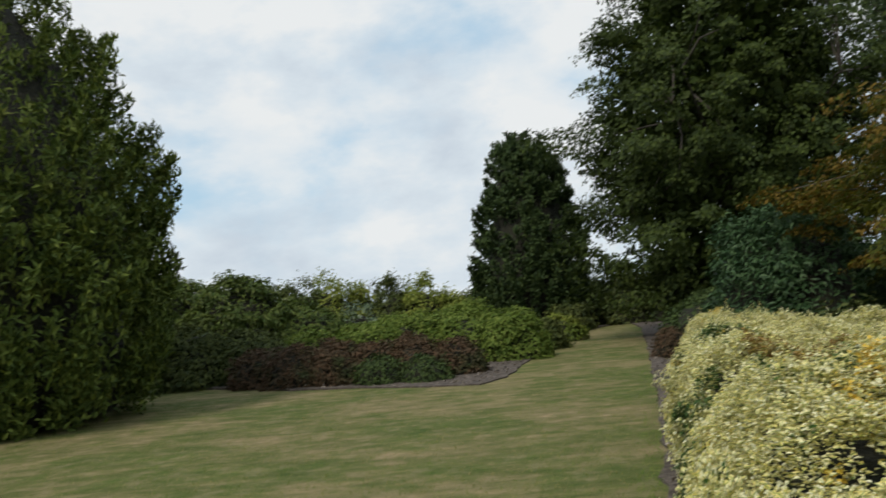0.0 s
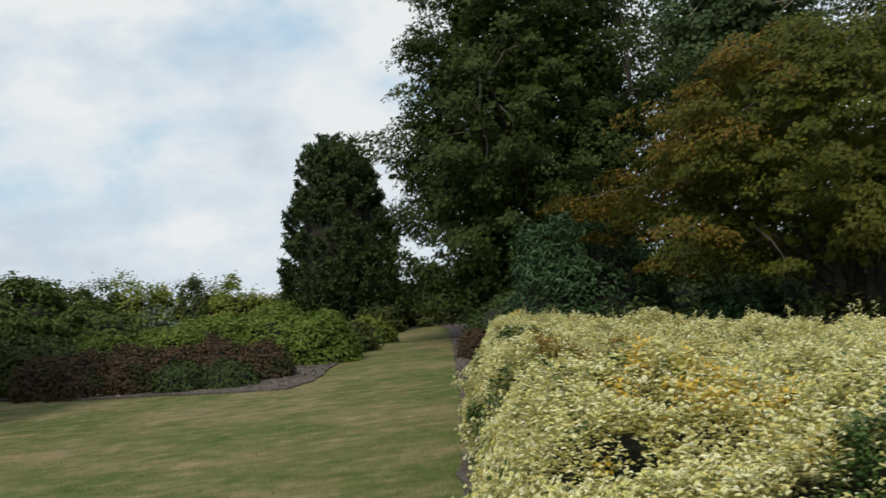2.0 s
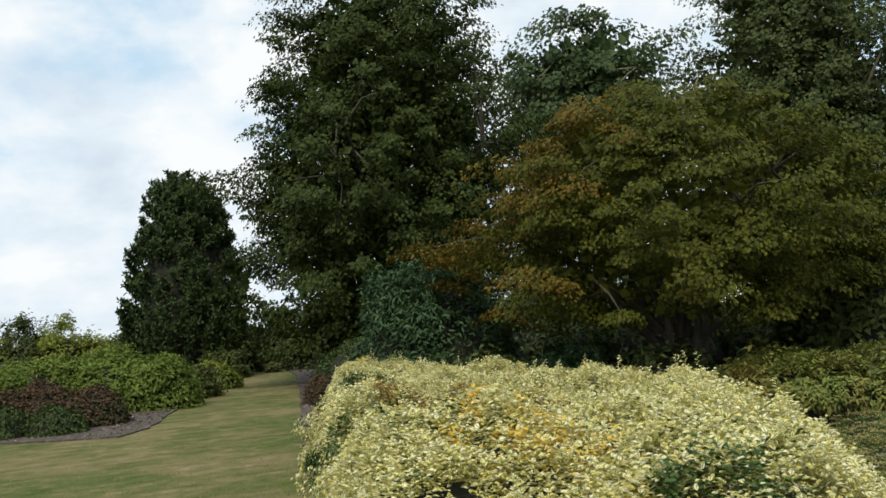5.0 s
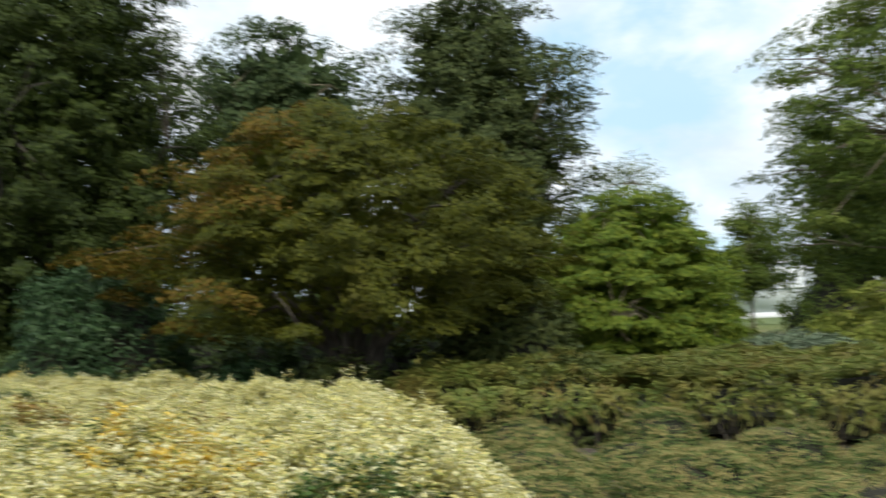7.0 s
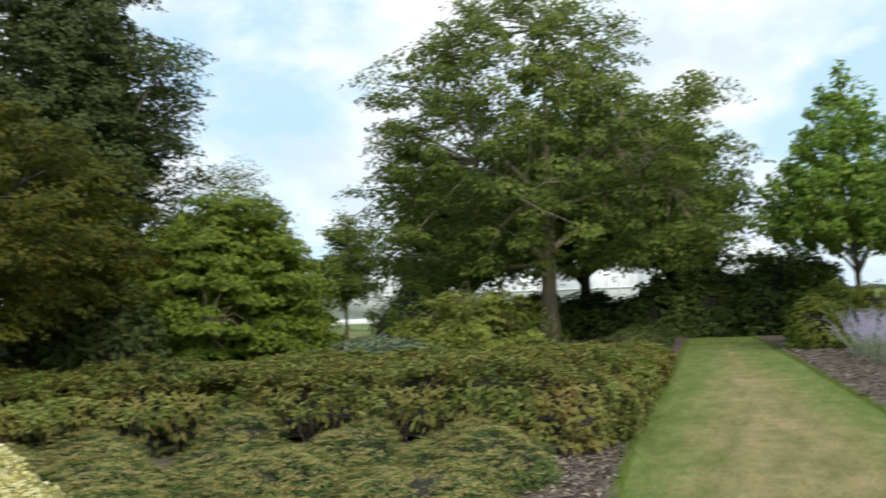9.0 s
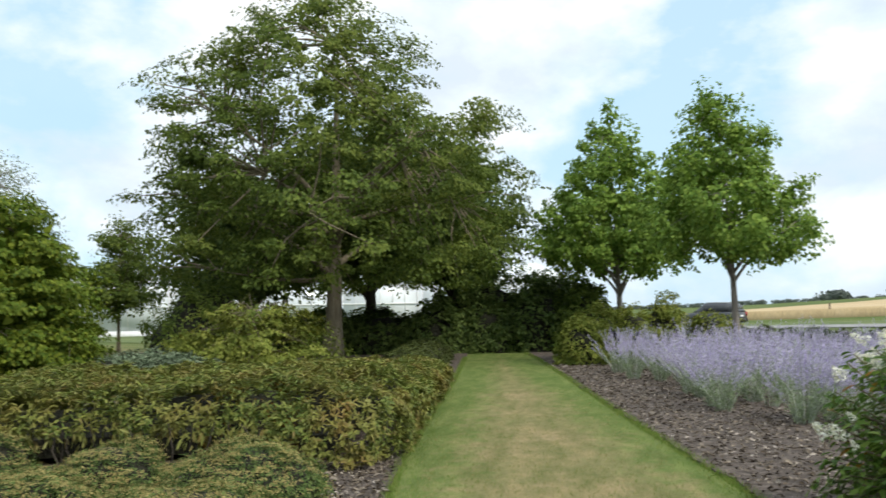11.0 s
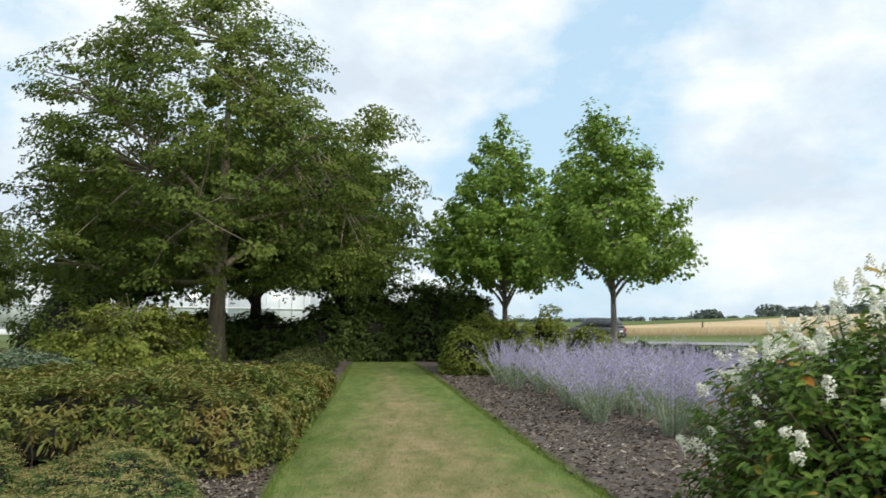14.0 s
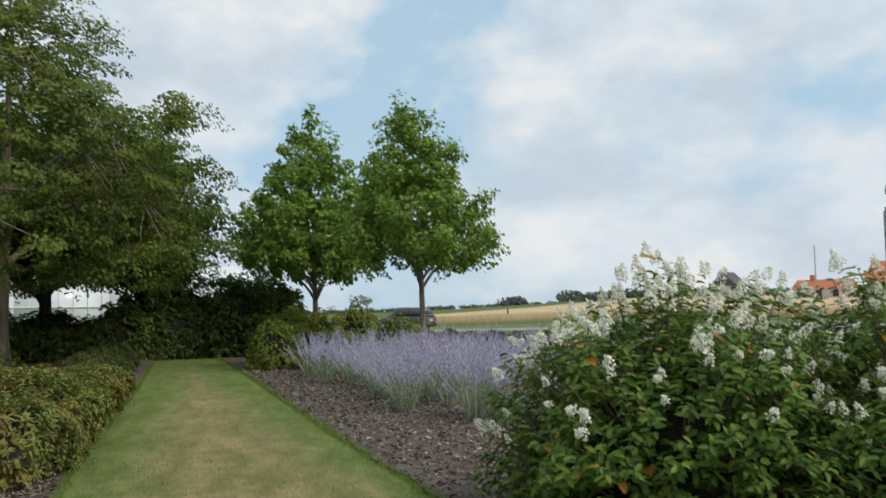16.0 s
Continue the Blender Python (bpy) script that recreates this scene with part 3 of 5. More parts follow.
def conifer(name, place, profile, leaf, label, n=26000, size=0.16, seed=1, trunk_r=0.2, plumes=420, plume=0.5, bark=None):
    """A dense upright conifer: upswept plumes of flat sprays on a near-black shell with the inner shade painted in."""
    rng = np.random.default_rng(seed)
    ob = thing(name, place, label, "tree")
    z0, z1 = profile[0][0], profile[-1][0]
    hs = np.linspace(0, z1 * 0.9, 6)
    v, f = tube(np.stack([hs * 0, hs * 0, hs], 1), trunk_r * (1 - 0.9 * hs / z1), 9)
    part("trunk", mesh_from("trunk", v, [f]), bark or M_BARK_DARK, ob, smooth=True)
    rings = np.linspace(z0, z1, 16)
    seg = 26
    V = []
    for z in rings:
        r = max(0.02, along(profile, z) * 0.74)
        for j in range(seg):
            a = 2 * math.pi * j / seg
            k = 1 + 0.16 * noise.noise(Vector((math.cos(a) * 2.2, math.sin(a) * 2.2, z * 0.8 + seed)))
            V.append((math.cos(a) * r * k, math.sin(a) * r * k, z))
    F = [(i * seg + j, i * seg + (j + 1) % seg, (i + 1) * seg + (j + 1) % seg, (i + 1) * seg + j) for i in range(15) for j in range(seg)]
    # closed shell whose near-black colour paints the shade deep in the crown
    part("inner_fill", mesh_from("inner_fill", np.array(V), [np.array(F)]), M_INNER_SHADE, ob, "near-black inner shell, crown shade painted in its colour")
    zs = np.linspace(z0, z1, 200)
    w = along(profile, zs) + 0.12
    z = rng.choice(zs, plumes, p=w / w.sum())
    a = rng.uniform(0, 2 * np.pi, plumes)
    r = along(profile, z)
    C = np.stack([np.cos(a) * r, np.sin(a) * r, z], 1)
    C[:, :2] *= (0.9 + lobes(C, 0.75, 0.15, seed * 3.1))[:, None]
    D = np.stack([np.cos(a) * 0.62, np.sin(a) * 0.62, np.full(plumes, 0.8)], 1)
    pick = rng.integers(0, plumes, n)
    t = rng.uniform(-0.5, 1, n) ** 1
    L = plume * (0.6 + 0.8 * rng.uniform(size=plumes))
    wid = 0.34 * plume * (1 - 0.75 * np.clip(t, 0, 1))
    P = C[pick] + D[pick] * (t * L[pick])[:, None] + rng.normal(size=(n, 3)) * (wid * 0.5)[:, None]
    P[:, 2] = np.maximum(P[:, 2], 0.05)
    A = D[pick] + rng.normal(size=(n, 3)) * 0.45
    N = np.stack([np.cos(a)[pick], np.sin(a)[pick], np.full(n, 0.3)], 1) + rng.normal(size=(n, 3)) * 0.6
    part("crown", leaf_mesh("crown", leaf_arrays(P, N, size, 0.36, rng, A)), leaf, ob)
    return ob


def inside(poly, P):
    x, y = P[:, 0], P[:, 1]
    res = np.zeros(len(P), bool)
    for (x0, y0), (x1, y1) in zip(poly, poly[1:] + poly[:1]):
        c = (y0 > y) != (y1 > y)
        res ^= c & (x < (x1 - x0) * (y - y0) / (y1 - y0 + 1e-12) + x0)
    return res


def edge_distance(poly, P):
    best = np.full(len(P), 1e9)
    for (x0, y0), (x1, y1) in zip(poly, poly[1:] + poly[:1]):
        a, b = np.array([x0, y0]), np.array([x1 - x0, y1 - y0])
        t = np.clip(((P - a) @ b) / (b @ b), 0, 1)
        best = np.minimum(best, np.linalg.norm(P - a - t[:, None] * b, axis=1))
    return best


def smooth_poly(poly, times=2):
    p = [np.array(q, float) for q in poly]
    for _ in range(times):
        p = [c for a, b in zip(p, p[1:] + p[:1]) for c in (a * 0.75 + b * 0.25, a * 0.25 + b * 0.75)]
    return [tuple(q) for q in p]


def hedge_points(poly, h, n, rng, round_r=0.35, bumps=0.12, foot=0.05):
    """Points and outward directions on a clipped mass of foliage with the given plan: top and sides."""
    xs, ys = [p[0] for p in poly], [p[1] for p in poly]
    edges = list(zip(poly, poly[1:] + poly[:1]))
    length = np.array([math.dist(a, b) for a, b in edges])
    area = 0.5 * abs(sum(a[0] * b[1] - b[0] * a[1] for a, b in edges))
    n_side = int(n * length.sum() * h / (length.sum() * h + area))
    T = np.stack([rng.uniform(min(xs), max(xs), n * 6), rng.uniform(min(ys), max(ys), n * 6)], 1)
    T = T[inside(poly, T)][:n - n_side]
    d = np.minimum(edge_distance(poly, T), round_r)
    top = h - round_r + np.sqrt(np.maximum(0, round_r ** 2 - (round_r - d) ** 2))
    q = rng.uniform(0, 40)
    P1 = np.column_stack([T, top])
    P1[:, 2] += lobes(P1, 1.3, bumps * 1.2, q) + lobes(P1, 3.6, bumps * 0.9, q) + lobes(P1, 8.0, bumps * 0.5, q)
    D1 = np.tile([0, 0, 1.0], (len(P1), 1))
    e = rng.choice(len(edges), n_side, p=length / length.sum())
    A = np.array([edges[i][0] for i in e])
    B = np.array([edges[i][1] for i in e])
    t = rng.uniform(size=(n_side, 1))
    tang = unit(B - A)
    orient = np.sign(sum(a[0] * b[1] - b[0] * a[1] for a, b in edges))
    nrm = np.column_stack([tang[:, 1], -tang[:, 0]]) * orient
    zz = rng.uniform(foot, h - round_r * 0.4, n_side)
    inset = round_r * 0.6 * np.clip((zz - (h - round_r)) / round_r, 0, 1) ** 2
    S = A + (B - A) * t - nrm * inset[:, None]
    P2 = np.column_stack([S, zz])
    P2[:, :2] += nrm * (lobes(P2, 1.6, bumps * 1.3, q + 7) + lobes(P2, 4.5, bumps * 0.9, q) + lobes(P2, 9.0, bumps * 0.5, q))[:, None]
    D2 = np.column_stack([nrm, np.full(n_side, 0.35)])
    return np.concatenate([P1, P2]), unit(np.concatenate([D1, D2]))


def prism(poly, z0, z1, inset=0.0):
    c = np.mean(np.array(poly), axis=0)
    bm = bmesh.new()
    lo, hi = [], []
    for p in poly:
        v = np.array(p) - c
        v = v * max(0.1, (1 - inset / max(0.3, np.linalg.norm(v)))) + c
        lo.append(bm.verts.new((v[0], v[1], z0)))
        hi.append(bm.verts.new((v[0], v[1], z1)))
    m = len(poly)
    for i in range(m):
        bm.faces.new((lo[i], lo[(i + 1) % m], hi[(i + 1) % m], hi[i]))
    edges = [bm.edges.get((hi[i], hi[(i + 1) % m])) for i in range(m)]
    bmesh.ops.triangle_fill(bm, edges=edges, use_beauty=True)
    bmesh.ops.recalc_face_normals(bm, faces=bm.faces)
    me = bpy.data.meshes.new("inner_fill")
    bm.to_mesh(me)
    bm.free()
    return me


def sheet(name, poly, z, material, label, category, jitter=0.05, seed=1, step=0.35, dome=0.0):
    """A flat bed or strip on the ground with an uneven edge that turns down into the soil."""
    rng = np.random.default_rng(seed)
    pts = []
    for a, b in zip(poly, poly[1:] + poly[:1]):
        k = max(1, int(math.dist(a, b) / step))
        for i in range(k):
            p = Vector(a).lerp(Vector(b), i / k)
            pts.append((p.x + rng.normal() * jitter, p.y + rng.normal() * jitter))
    bm = bmesh.new()
    hi = [bm.verts.new((x, y, z + height_at(x, y))) for x, y in pts]
    lo = [bm.verts.new((x, y, height_at(x, y) - 0.05)) for x, y in pts]
    m = len(pts)
    es = [bm.edges.new((hi[i], hi[(i + 1) % m])) for i in range(m)]
    bmesh.ops.triangle_fill(bm, edges=es, use_beauty=True)
    for i in range(m):
        bm.faces.new((lo[i], lo[(i + 1) % m], hi[(i + 1) % m], hi[i]))
    bmesh.ops.recalc_face_normals(bm, faces=bm.faces)
    if sum(f.normal.z for f in bm.faces) < 0:
        bmesh.ops.reverse_faces(bm, faces=bm.faces)
    me = bpy.data.meshes.new(name)
    bm.to_mesh(me)
    bm.free()
    return tagged(part(name, me, material), label, category, kind="structure")


# ---- ground, beds, road, fields ----
def build_ground():
    rings = [0, 2, 4, 7, 10, 14, 19, 25, 32, 40, 50, 62, 78, 100, 140, 200, 300, 420, 600, 900, 1500, 2600]
    seg = 96
    V, F = [(0, 0, 0)], []
    for r in rings[1:]:
        for j in range(seg):
            a = 2 * math.pi * j / seg
            x, y = r * math.sin(a), r * math.cos(a)
            V.append((x, y, height_at(x, y) + (0.012 * noise.noise(Vector((x * 0.4, y * 0.4, 0))) if r < 40 else 0)))
    tri = [(0, 1 + (j + 1) % seg, 1 + j) for j in range(seg)]
    for i in range(len(rings) - 2):
        for j in range(seg):
            a, b = 1 + i * seg + j, 1 + i * seg + (j + 1) % seg
            F.append((a, b, b + seg, a + seg))
    me = mesh_from("ground", np.array(V), [np.array(tri), np.array(F)])
    return tagged(part("ground", me, M_LAWN, smooth=True), "mown grass lawn with dry brown patches", "lawn", kind="structure")


build_ground()
BED_CORNER = [(1.25, 2.9), (1.47, 6.7), (2.32, 10.3), (3.61, 16.1), (5.04, 22.65), (6.6, 30.2), (6.9, 33), (12, 40), (30, 32), (34, 20), (36, 9), (33.5, 3.4), (29.6, 3.16), (20.5, 2.45), (13.3, 2.0), (9.7, 1.75), (7.5, 1.5), (4.6, 1.25), (2.2, 1.6)]
BED_LEFT = [(-9, 21.5), (-4.3, 18.6), (-3.2, 17.4), (-1.78, 16.75), (-0.5, 15.9), (0.47, 15.6), (1.0, 16.6), (1.9, 20.7), (4.0, 28.8), (5.4, 32.2), (6.6, 34), (6, 40), (-14, 38), (-16, 26)]
BED_RIGHT = [(-1.5, -2.6), (4.5, -2.0), (7.9, -1.56), (11.9, -1.09), (18, -0.45), (28, 0.6), (32.5, 1.2), (34, 0.5), (35, -8), (28, -10.5), (14, -9), (4, -9), (-1, -7)]
sheet("mulch_bed", BED_CORNER, 0.03, M_SOIL, "shrub bed covered with dark bark mulch", "flower bed", 0.025, 1)
sheet("mulch_bed", BED_LEFT, 0.03, M_SOIL, "shrub bed covered with dark bark mulch beside the lawn", "flower bed", 0.03, 2)
sheet("mulch_bed", BED_RIGHT, 0.03, M_SOIL, "wide border of bark mulch along the grass path", "flower bed", 0.025, 3)


def strip(name, line, width, z, material, label, category):
    """A road or field strip draped over the land along a line of points."""
    P = np.array(line, float)
    T = unit(np.gradient(P, axis=0))
    S = np.column_stack([-T[:, 1], T[:, 0]])
    cols = np.linspace(width[0], width[1], 7)
    V = [(p[0] + s[0] * c, p[1] + s[1] * c, height_at(p[0] + s[0] * c, p[1] + s[1] * c) + z) for p, s in zip(P, S) for c in cols]
    F = [(i * 7 + j, i * 7 + j + 1, (i + 1) * 7 + j + 1, (i + 1) * 7 + j) for i in range(len(P) - 1) for j in range(6)]
    return tagged(part(name, mesh_from(name, np.array(V), [np.array(F)[:, ::-1]]), material), label, category, kind="structure")


ROAD = [(20 + 5.0 * i, -72 + 7.36 * i) for i in range(20)]
strip("verge", ROAD, (-12, 30), 0.03, M_VERGE, "rough grass verge beside the road", "grass")
strip("road", ROAD, (-2.6, 2.6), 0.09, M_ROAD, "narrow grey asphalt country road", "road")


def wheat_field():
    d = np.array([0.562, 0.827])
    s = np.array([0.827, -0.562])
    o = np.array([57.0, -17.0]) + s * 24
    us = np.linspace(-260, 26, 40)
    vs = np.array([0, 0.01, 8, 20, 40, 70, 100, 130, 160, 190, 220])
    V = []
    for v in vs:
        for u in us:
            p = o + d * u + s * v
            V.append((p[0], p[1], height_at(*p) + (0.0 if v == 0 else 0.75 + 0.08 * noise.noise(Vector((p[0] * 0.3, p[1] * 0.3, 0))))))
    F = [(i * 40 + j, i * 40 + j + 1, (i + 1) * 40 + j + 1, (i + 1) * 40 + j) for i in range(len(vs) - 1) for j in range(39)]
    return tagged(part("wheat_field", mesh_from("wheat_field", np.array(V), [np.array(F)[:, ::-1]]), M_WHEAT), "ripe golden wheat field beyond the road", "field", kind="structure")


wheat_field()


def scatter_chips(poly, n, seed, keep):
    rng = np.random.default_rng(seed)
    xs, ys = [p[0] for p in poly], [p[1] for p in poly]
    P = np.stack([rng.uniform(min(xs), max(xs), n), rng.uniform(min(ys), max(ys), n)], 1)
    P = P[inside(poly, P) & keep(P[:, 0], P[:, 1])]
    n = len(P)
    Q = np.column_stack([P, 0.035 + 0.02 * rng.uniform(size=n)])
    N = np.array([0, 0, 1.0]) + rng.normal(size=(n, 3)) * 0.35
    me = leaf_mesh("bark_chips", leaf_arrays(Q, N, 0.055, 0.4, rng, None, QUAD, 0.7))
    return tagged(part("bark_chips", me, M_CHIP), "loose brown and grey bark chips on the bed", "bark mulch", kind="stuff")


scatter_chips(BED_RIGHT, 90000, 5, lambda x, y: (y > -4.6 + 0.14 * (x - 8)) & (x > 4) & (x < 27))
scatter_chips(BED_CORNER, 60000, 6, lambda x, y: (x < 13) & (y < 2.9 + 0 * x) | (x < 1.1 + 0.26 * y) & (y > 5) & (y < 20))
scatter_chips([(4.7, 1.3), (7.5, 1.55), (9.7, 1.8), (13.3, 2.05), (20.0, 2.45), (19.0, 2.7), (10.0, 2.3), (9.0, 3.0), (4.7, 3.0)], 11000, 14, lambda x, y: x > 0)
scatter_chips(BED_LEFT, 30000, 7, lambda x, y: (x > -6) & (y < 30) & (x > -4.5 + 0.2 * (y - 16)))


def grass_blades(n, seed):
    """Short blades over the nearest lawn, thicker and greener along the cut edges."""
    rng = np.random.default_rng(seed)
    r = 5.0 + 13 * rng.uniform(size=n) ** 1.4
    a = np.radians(rng.uniform(-40, 112, n))
    P = np.stack([r * np.sin(a), r * np.cos(a)], 1)
    ok = ~(inside(BED_CORNER, P) | inside(BED_LEFT, P) | inside(BED_RIGHT, P))
    P = P[ok]
    near = np.minimum(edge_distance(BED_CORNER, P), edge_distance(BED_RIGHT, P)) < 0.22
    A = np.array([0, 0, 1.0]) + rng.normal(size=(len(P), 3)) * 0.5
    N = rng.normal(size=(len(P), 3)) * np.array([1, 1, 0.2])
    Q = np.column_stack([P, np.zeros(len(P))])
    for sel, size, mat, text in ((~near, 0.028, M_BLADE, "short dry and green blades of the mown lawn"), (near, 0.036, M_EDGE, "longer green grass along the lawn's cut edge")):
        me = leaf_mesh("grass", leaf_arrays(Q[sel], N[sel], size, 0.16, rng, A[sel], BLADE, 0.5))
        tagged(part("grass", me, mat), text, "grass", kind="stuff")


grass_blades(150000, 8)


def edge_tufts(poly, low, high, per_metre, seed):
    """Uncut green blades leaning over the bed's edge, thinning out with distance."""
    rng = np.random.default_rng(seed)
    P = []
    for a, b in zip(poly, poly[1:] + poly[:1]):
        if low <= min(a[0], b[0]) and max(a[0], b[0]) <= high and min(a[1], b[1]) > -3 and max(a[1], b[1]) < 3.6:
            m = int(math.dist(a, b) * per_metre)
            w = rng.uniform(size=(m, 1))
            P.append(np.array(a) * (1 - w) + np.array(b) * w)
    P = np.concatenate(P) + rng.normal(size=(sum(map(len, P)), 2)) * 0.035
    Q = np.column_stack([P, np.zeros(len(P))])
    A = np.array([0, 0, 1.0]) + rng.normal(size=Q.shape) * 0.45
    me = leaf_mesh("grass", leaf_arrays(Q, rng.normal(size=Q.shape) * np.array([1, 1, 0.2]), 0.058, 0.12, rng, A, BLADE, 0.5))
    tagged(part("grass", me, M_EDGE), "tufts of green grass along the bed's cut edge", "grass", kind="stuff")


edge_tufts(BED_RIGHT, 4.4, 33, 480, 9)
edge_tufts(BED_CORNER, 4.4, 31, 480, 10)

# ---- left of the first grass path ----
conifer("conifer", (-8.05, 15.0, 0), [(0.1, 2.75), (1.0, 3.15), (2.5, 3.35), (4.2, 3.15), (5.3, 2.6), (6.4, 2.0), (7.4, 1.0), (8.4, 0.1)], L_THUJA,
        "big broad thuja conifer with green-brown sprays standing on the lawn", 84000, 0.14, 11, 0.3, 900, 0.6)
conifer("conifer", (3.3, 33.2, 0), [(0.5, 1.7), (1.4, 2.1), (3.2, 2.05), (4.8, 1.65), (6.2, 1.25), (7.0, 0.7), (7.5, 0.1)], L_CYPRESS,
        "dense dark green upright cypress at the end of the bed", 40000, 0.18, 12, 0.22, 560, 0.42)
for i, (x, y, r, h) in enumerate([(-7.4, 23.4, 1.6, 2.6), (-5.4, 22.9, 1.5, 2.5), (-3.9, 23.2, 1.3, 1.75), (-9.3, 22.6, 1.6, 2.3), (-6.2, 20.6, 1.4, 1.25), (-4.7, 20.6, 1.0, 1.15)]):
    shrub("laurel_shrub", (x, y, 0), r, r, h, L_LAUREL if i < 4 else L_MOSS, 6800, 0.13, "spreading green laurel shrub in the mulch bed", group="laurels in the left bed", seed=20 + i, clumps=46, clump_r=0.32, aspect=0.42)
for i in range(13):
    x = -13.2 + 1.22 * i
    h = 2.85 - 0.09 * i + 0.25 * math.sin(i * 2.1)
    shrub("tall_hedge_shrub", (x, 33.6 + 0.22 * i + 0.4 * math.sin(i * 1.7), 0), 1.15, 1.0, h, L_YELLOW if i % 3 else L_MOSS, 4200, 0.13,
          "tall yellow-green shrub in the far boundary hedge", group="far hedge", seed=40 + i, clumps=34, clump_r=0.3, rough=0.3, spiky=0.3)
for i, (x, y, r, h) in enumerate([(-3.2, 21.0, 1.1, 1.0), (-1.9, 21.3, 1.1, 1.05), (-0.6, 21.5, 1.2, 1.15), (0.5, 21.3, 1.2, 1.2), (1.35, 20.9, 0.95, 1.1), (-1.2, 23.0, 1.2, 1.2), (0.4, 23.2, 1.3, 1.3)]):
    shrub("low_green_shrub", (x, y, 0), r, r * 0.9, h, L_LIME, 6000, 0.095, "low rounded light green shrub in the mulch bed", group="light green shrubs", seed=60 + i, clumps=70, clump_r=0.2, up=0.6)
for i, (x, y, r, h) in enumerate([(2.35, 23.4, 0.75, 0.8), (3.3, 26.3, 0.75, 0.75)]):
    shrub("low_green_shrub", (x, y, 0), r, r, h, L_MOSS if i == 0 else L_YELLOW, 2400, 0.1, "small rounded shrub at the bed's edge", seed=68 + i, clumps=40, clump_r=0.15)
for i, (x, y, r, h) in enumerate([(-4.1, 19.05, 0.75, 0.8), (-3.2, 18.4, 0.75, 0.78), (-2.35, 18.1, 0.7, 0.74), (-1.5, 18.2, 0.75, 0.76), (-0.7, 18.0, 0.7, 0.72), (0.05, 18.2, 0.65, 0.7), (-2.4, 19.2, 0.8, 0.82), (-0.9, 19.2, 0.8, 0.82)]):
    shrub("red_leaved_shrub", (x, y, 0), r, r, h, L_RED, 4200, 0.065, "low dark red-leaved shrub with dull green base", group="dark red shrubs", seed=70 + i, clumps=60, clump_r=0.14, up=0.5)
for i, (x, y, r, h) in enumerate([(-1.45, 17.35, 0.5, 0.5), (-0.55, 17.2, 0.5, 0.45)]):
    shrub("low_green_shrub", (x, y, 0), r, r, h, L_DARK, 1800, 0.06, "small dark green mound in front of the red shrubs", seed=80 + i, clumps=30, clump_r=0.12)
shrub("grey_shrub", (-2.6, 24.5, 0), 0.9, 0.8, 1.45, L_GREY, 1800, 0.1, "greyish shrub with dry purple-grey stems", seed=83, clumps=30, clump_r=0.2)
for i, (x, y, r, h) in enumerate([(5.4, 35.0, 1.3, 1.9), (7.2, 34.6, 1.4, 2.1), (9.0, 33.8, 1.5, 2.3), (11, 32.6, 1.6, 2.3), (4.3, 31.6, 0.75, 1.0)]):
    shrub("boundary_shrub", (x, y, 0), r, r, h, L_MOSS if i != 2 else L_DARK, 3000, 0.15, "dark olive shrub closing the end of the grass path", group="shrubs at the path's end", seed=84 + i, clumps=36, clump_r=0.3, rough=0.2)

# ---- the bed between the two paths: trees ----
tree("maple_tree", (8.25, 24.2, 0), [(0.8, 3.2), (2.5, 3.9), (4.5, 4.35), (7.0, 4.3), (9.0, 3.5), (11.0, 2.7), (13.2, 0.7)], L_MAPLE_DARK,
     "tall dark green maple with a dense crown down to the ground", 0.3, 2.0, 720, 165, 0.115, 0.6, 0.42, M_BARK_DARK, seed=101, fill=(0.5, 1.0), ragged=0.3, limbs=14, core=9000, reach=1.6, rise=0.45)
tree("grey_green_tree", (23.2, 36.2, 0), [(5.0, 3.2), (8.0, 4.2), (11.0, 4.6), (13.5, 4.0), (16.2, 1.4)], L_BLUEGREEN,
     "tall grey-green tree behind the maples", 0.35, 4.5, 260, 110, 0.24, 1.0, 0.6, seed=102, fill=(0.35, 1.0), limbs=12, core=3000)
tree("hornbeam_tree", (23.0, 22.9, 0), [(2.4, 3.1), (5.0, 3.7), (8.0, 3.9), (10.5, 3.5), (12.6, 2.4), (14.2, 0.5)], L_OAK,
     "tall broad tree with dull green dense leaves", 0.35, 3.0, 440, 160, 0.15, 0.78, 0.5, seed=103, fill=(0.4, 1.0), ragged=0.25, limbs=14, core=4500)
tree("japanese_maple", (8.05, 10.75, 0), [(1.5, 2.4), (2.2, 3.05), (3.0, 3.2), (3.9, 2.5), (4.55, 1.35), (5.0, 0.3)], L_ACER,
     "wide spreading Japanese maple, green turning rusty orange", 0.2, 0.7, 330, 300, 0.06, 0.46, 0.3, M_BARK_DARK, seed=104, core=3500, core_r=0.72, fill=(0.55, 1.02), ragged=0.24, limbs=10, limb_end=0.6,
     stems=6, tip=L_ACER_TIP, tip_share=0.13, tip_way=(-0.6, 0.3), twigs=60, up=0.9, hang=0.12, reach=1.4)
tree("green_maple", (15.0, 10.6, 0), [(0.3, 1.8), (1.2, 2.1), (2.2, 2.0), (3.2, 1.4), (3.8, 0.85), (4.1, 0.2)], L_GREEN_ACER,
     "dome-shaped bright green maple with layered foliage", 0.15, 0.6, 430, 140, 0.08, 0.4, 0.26, seed=105, core=5000, core_r=0.82, fill=(0.72, 1.0), ragged=0.12, limbs=8, up=0.9, hang=0.25, reach=1.2)
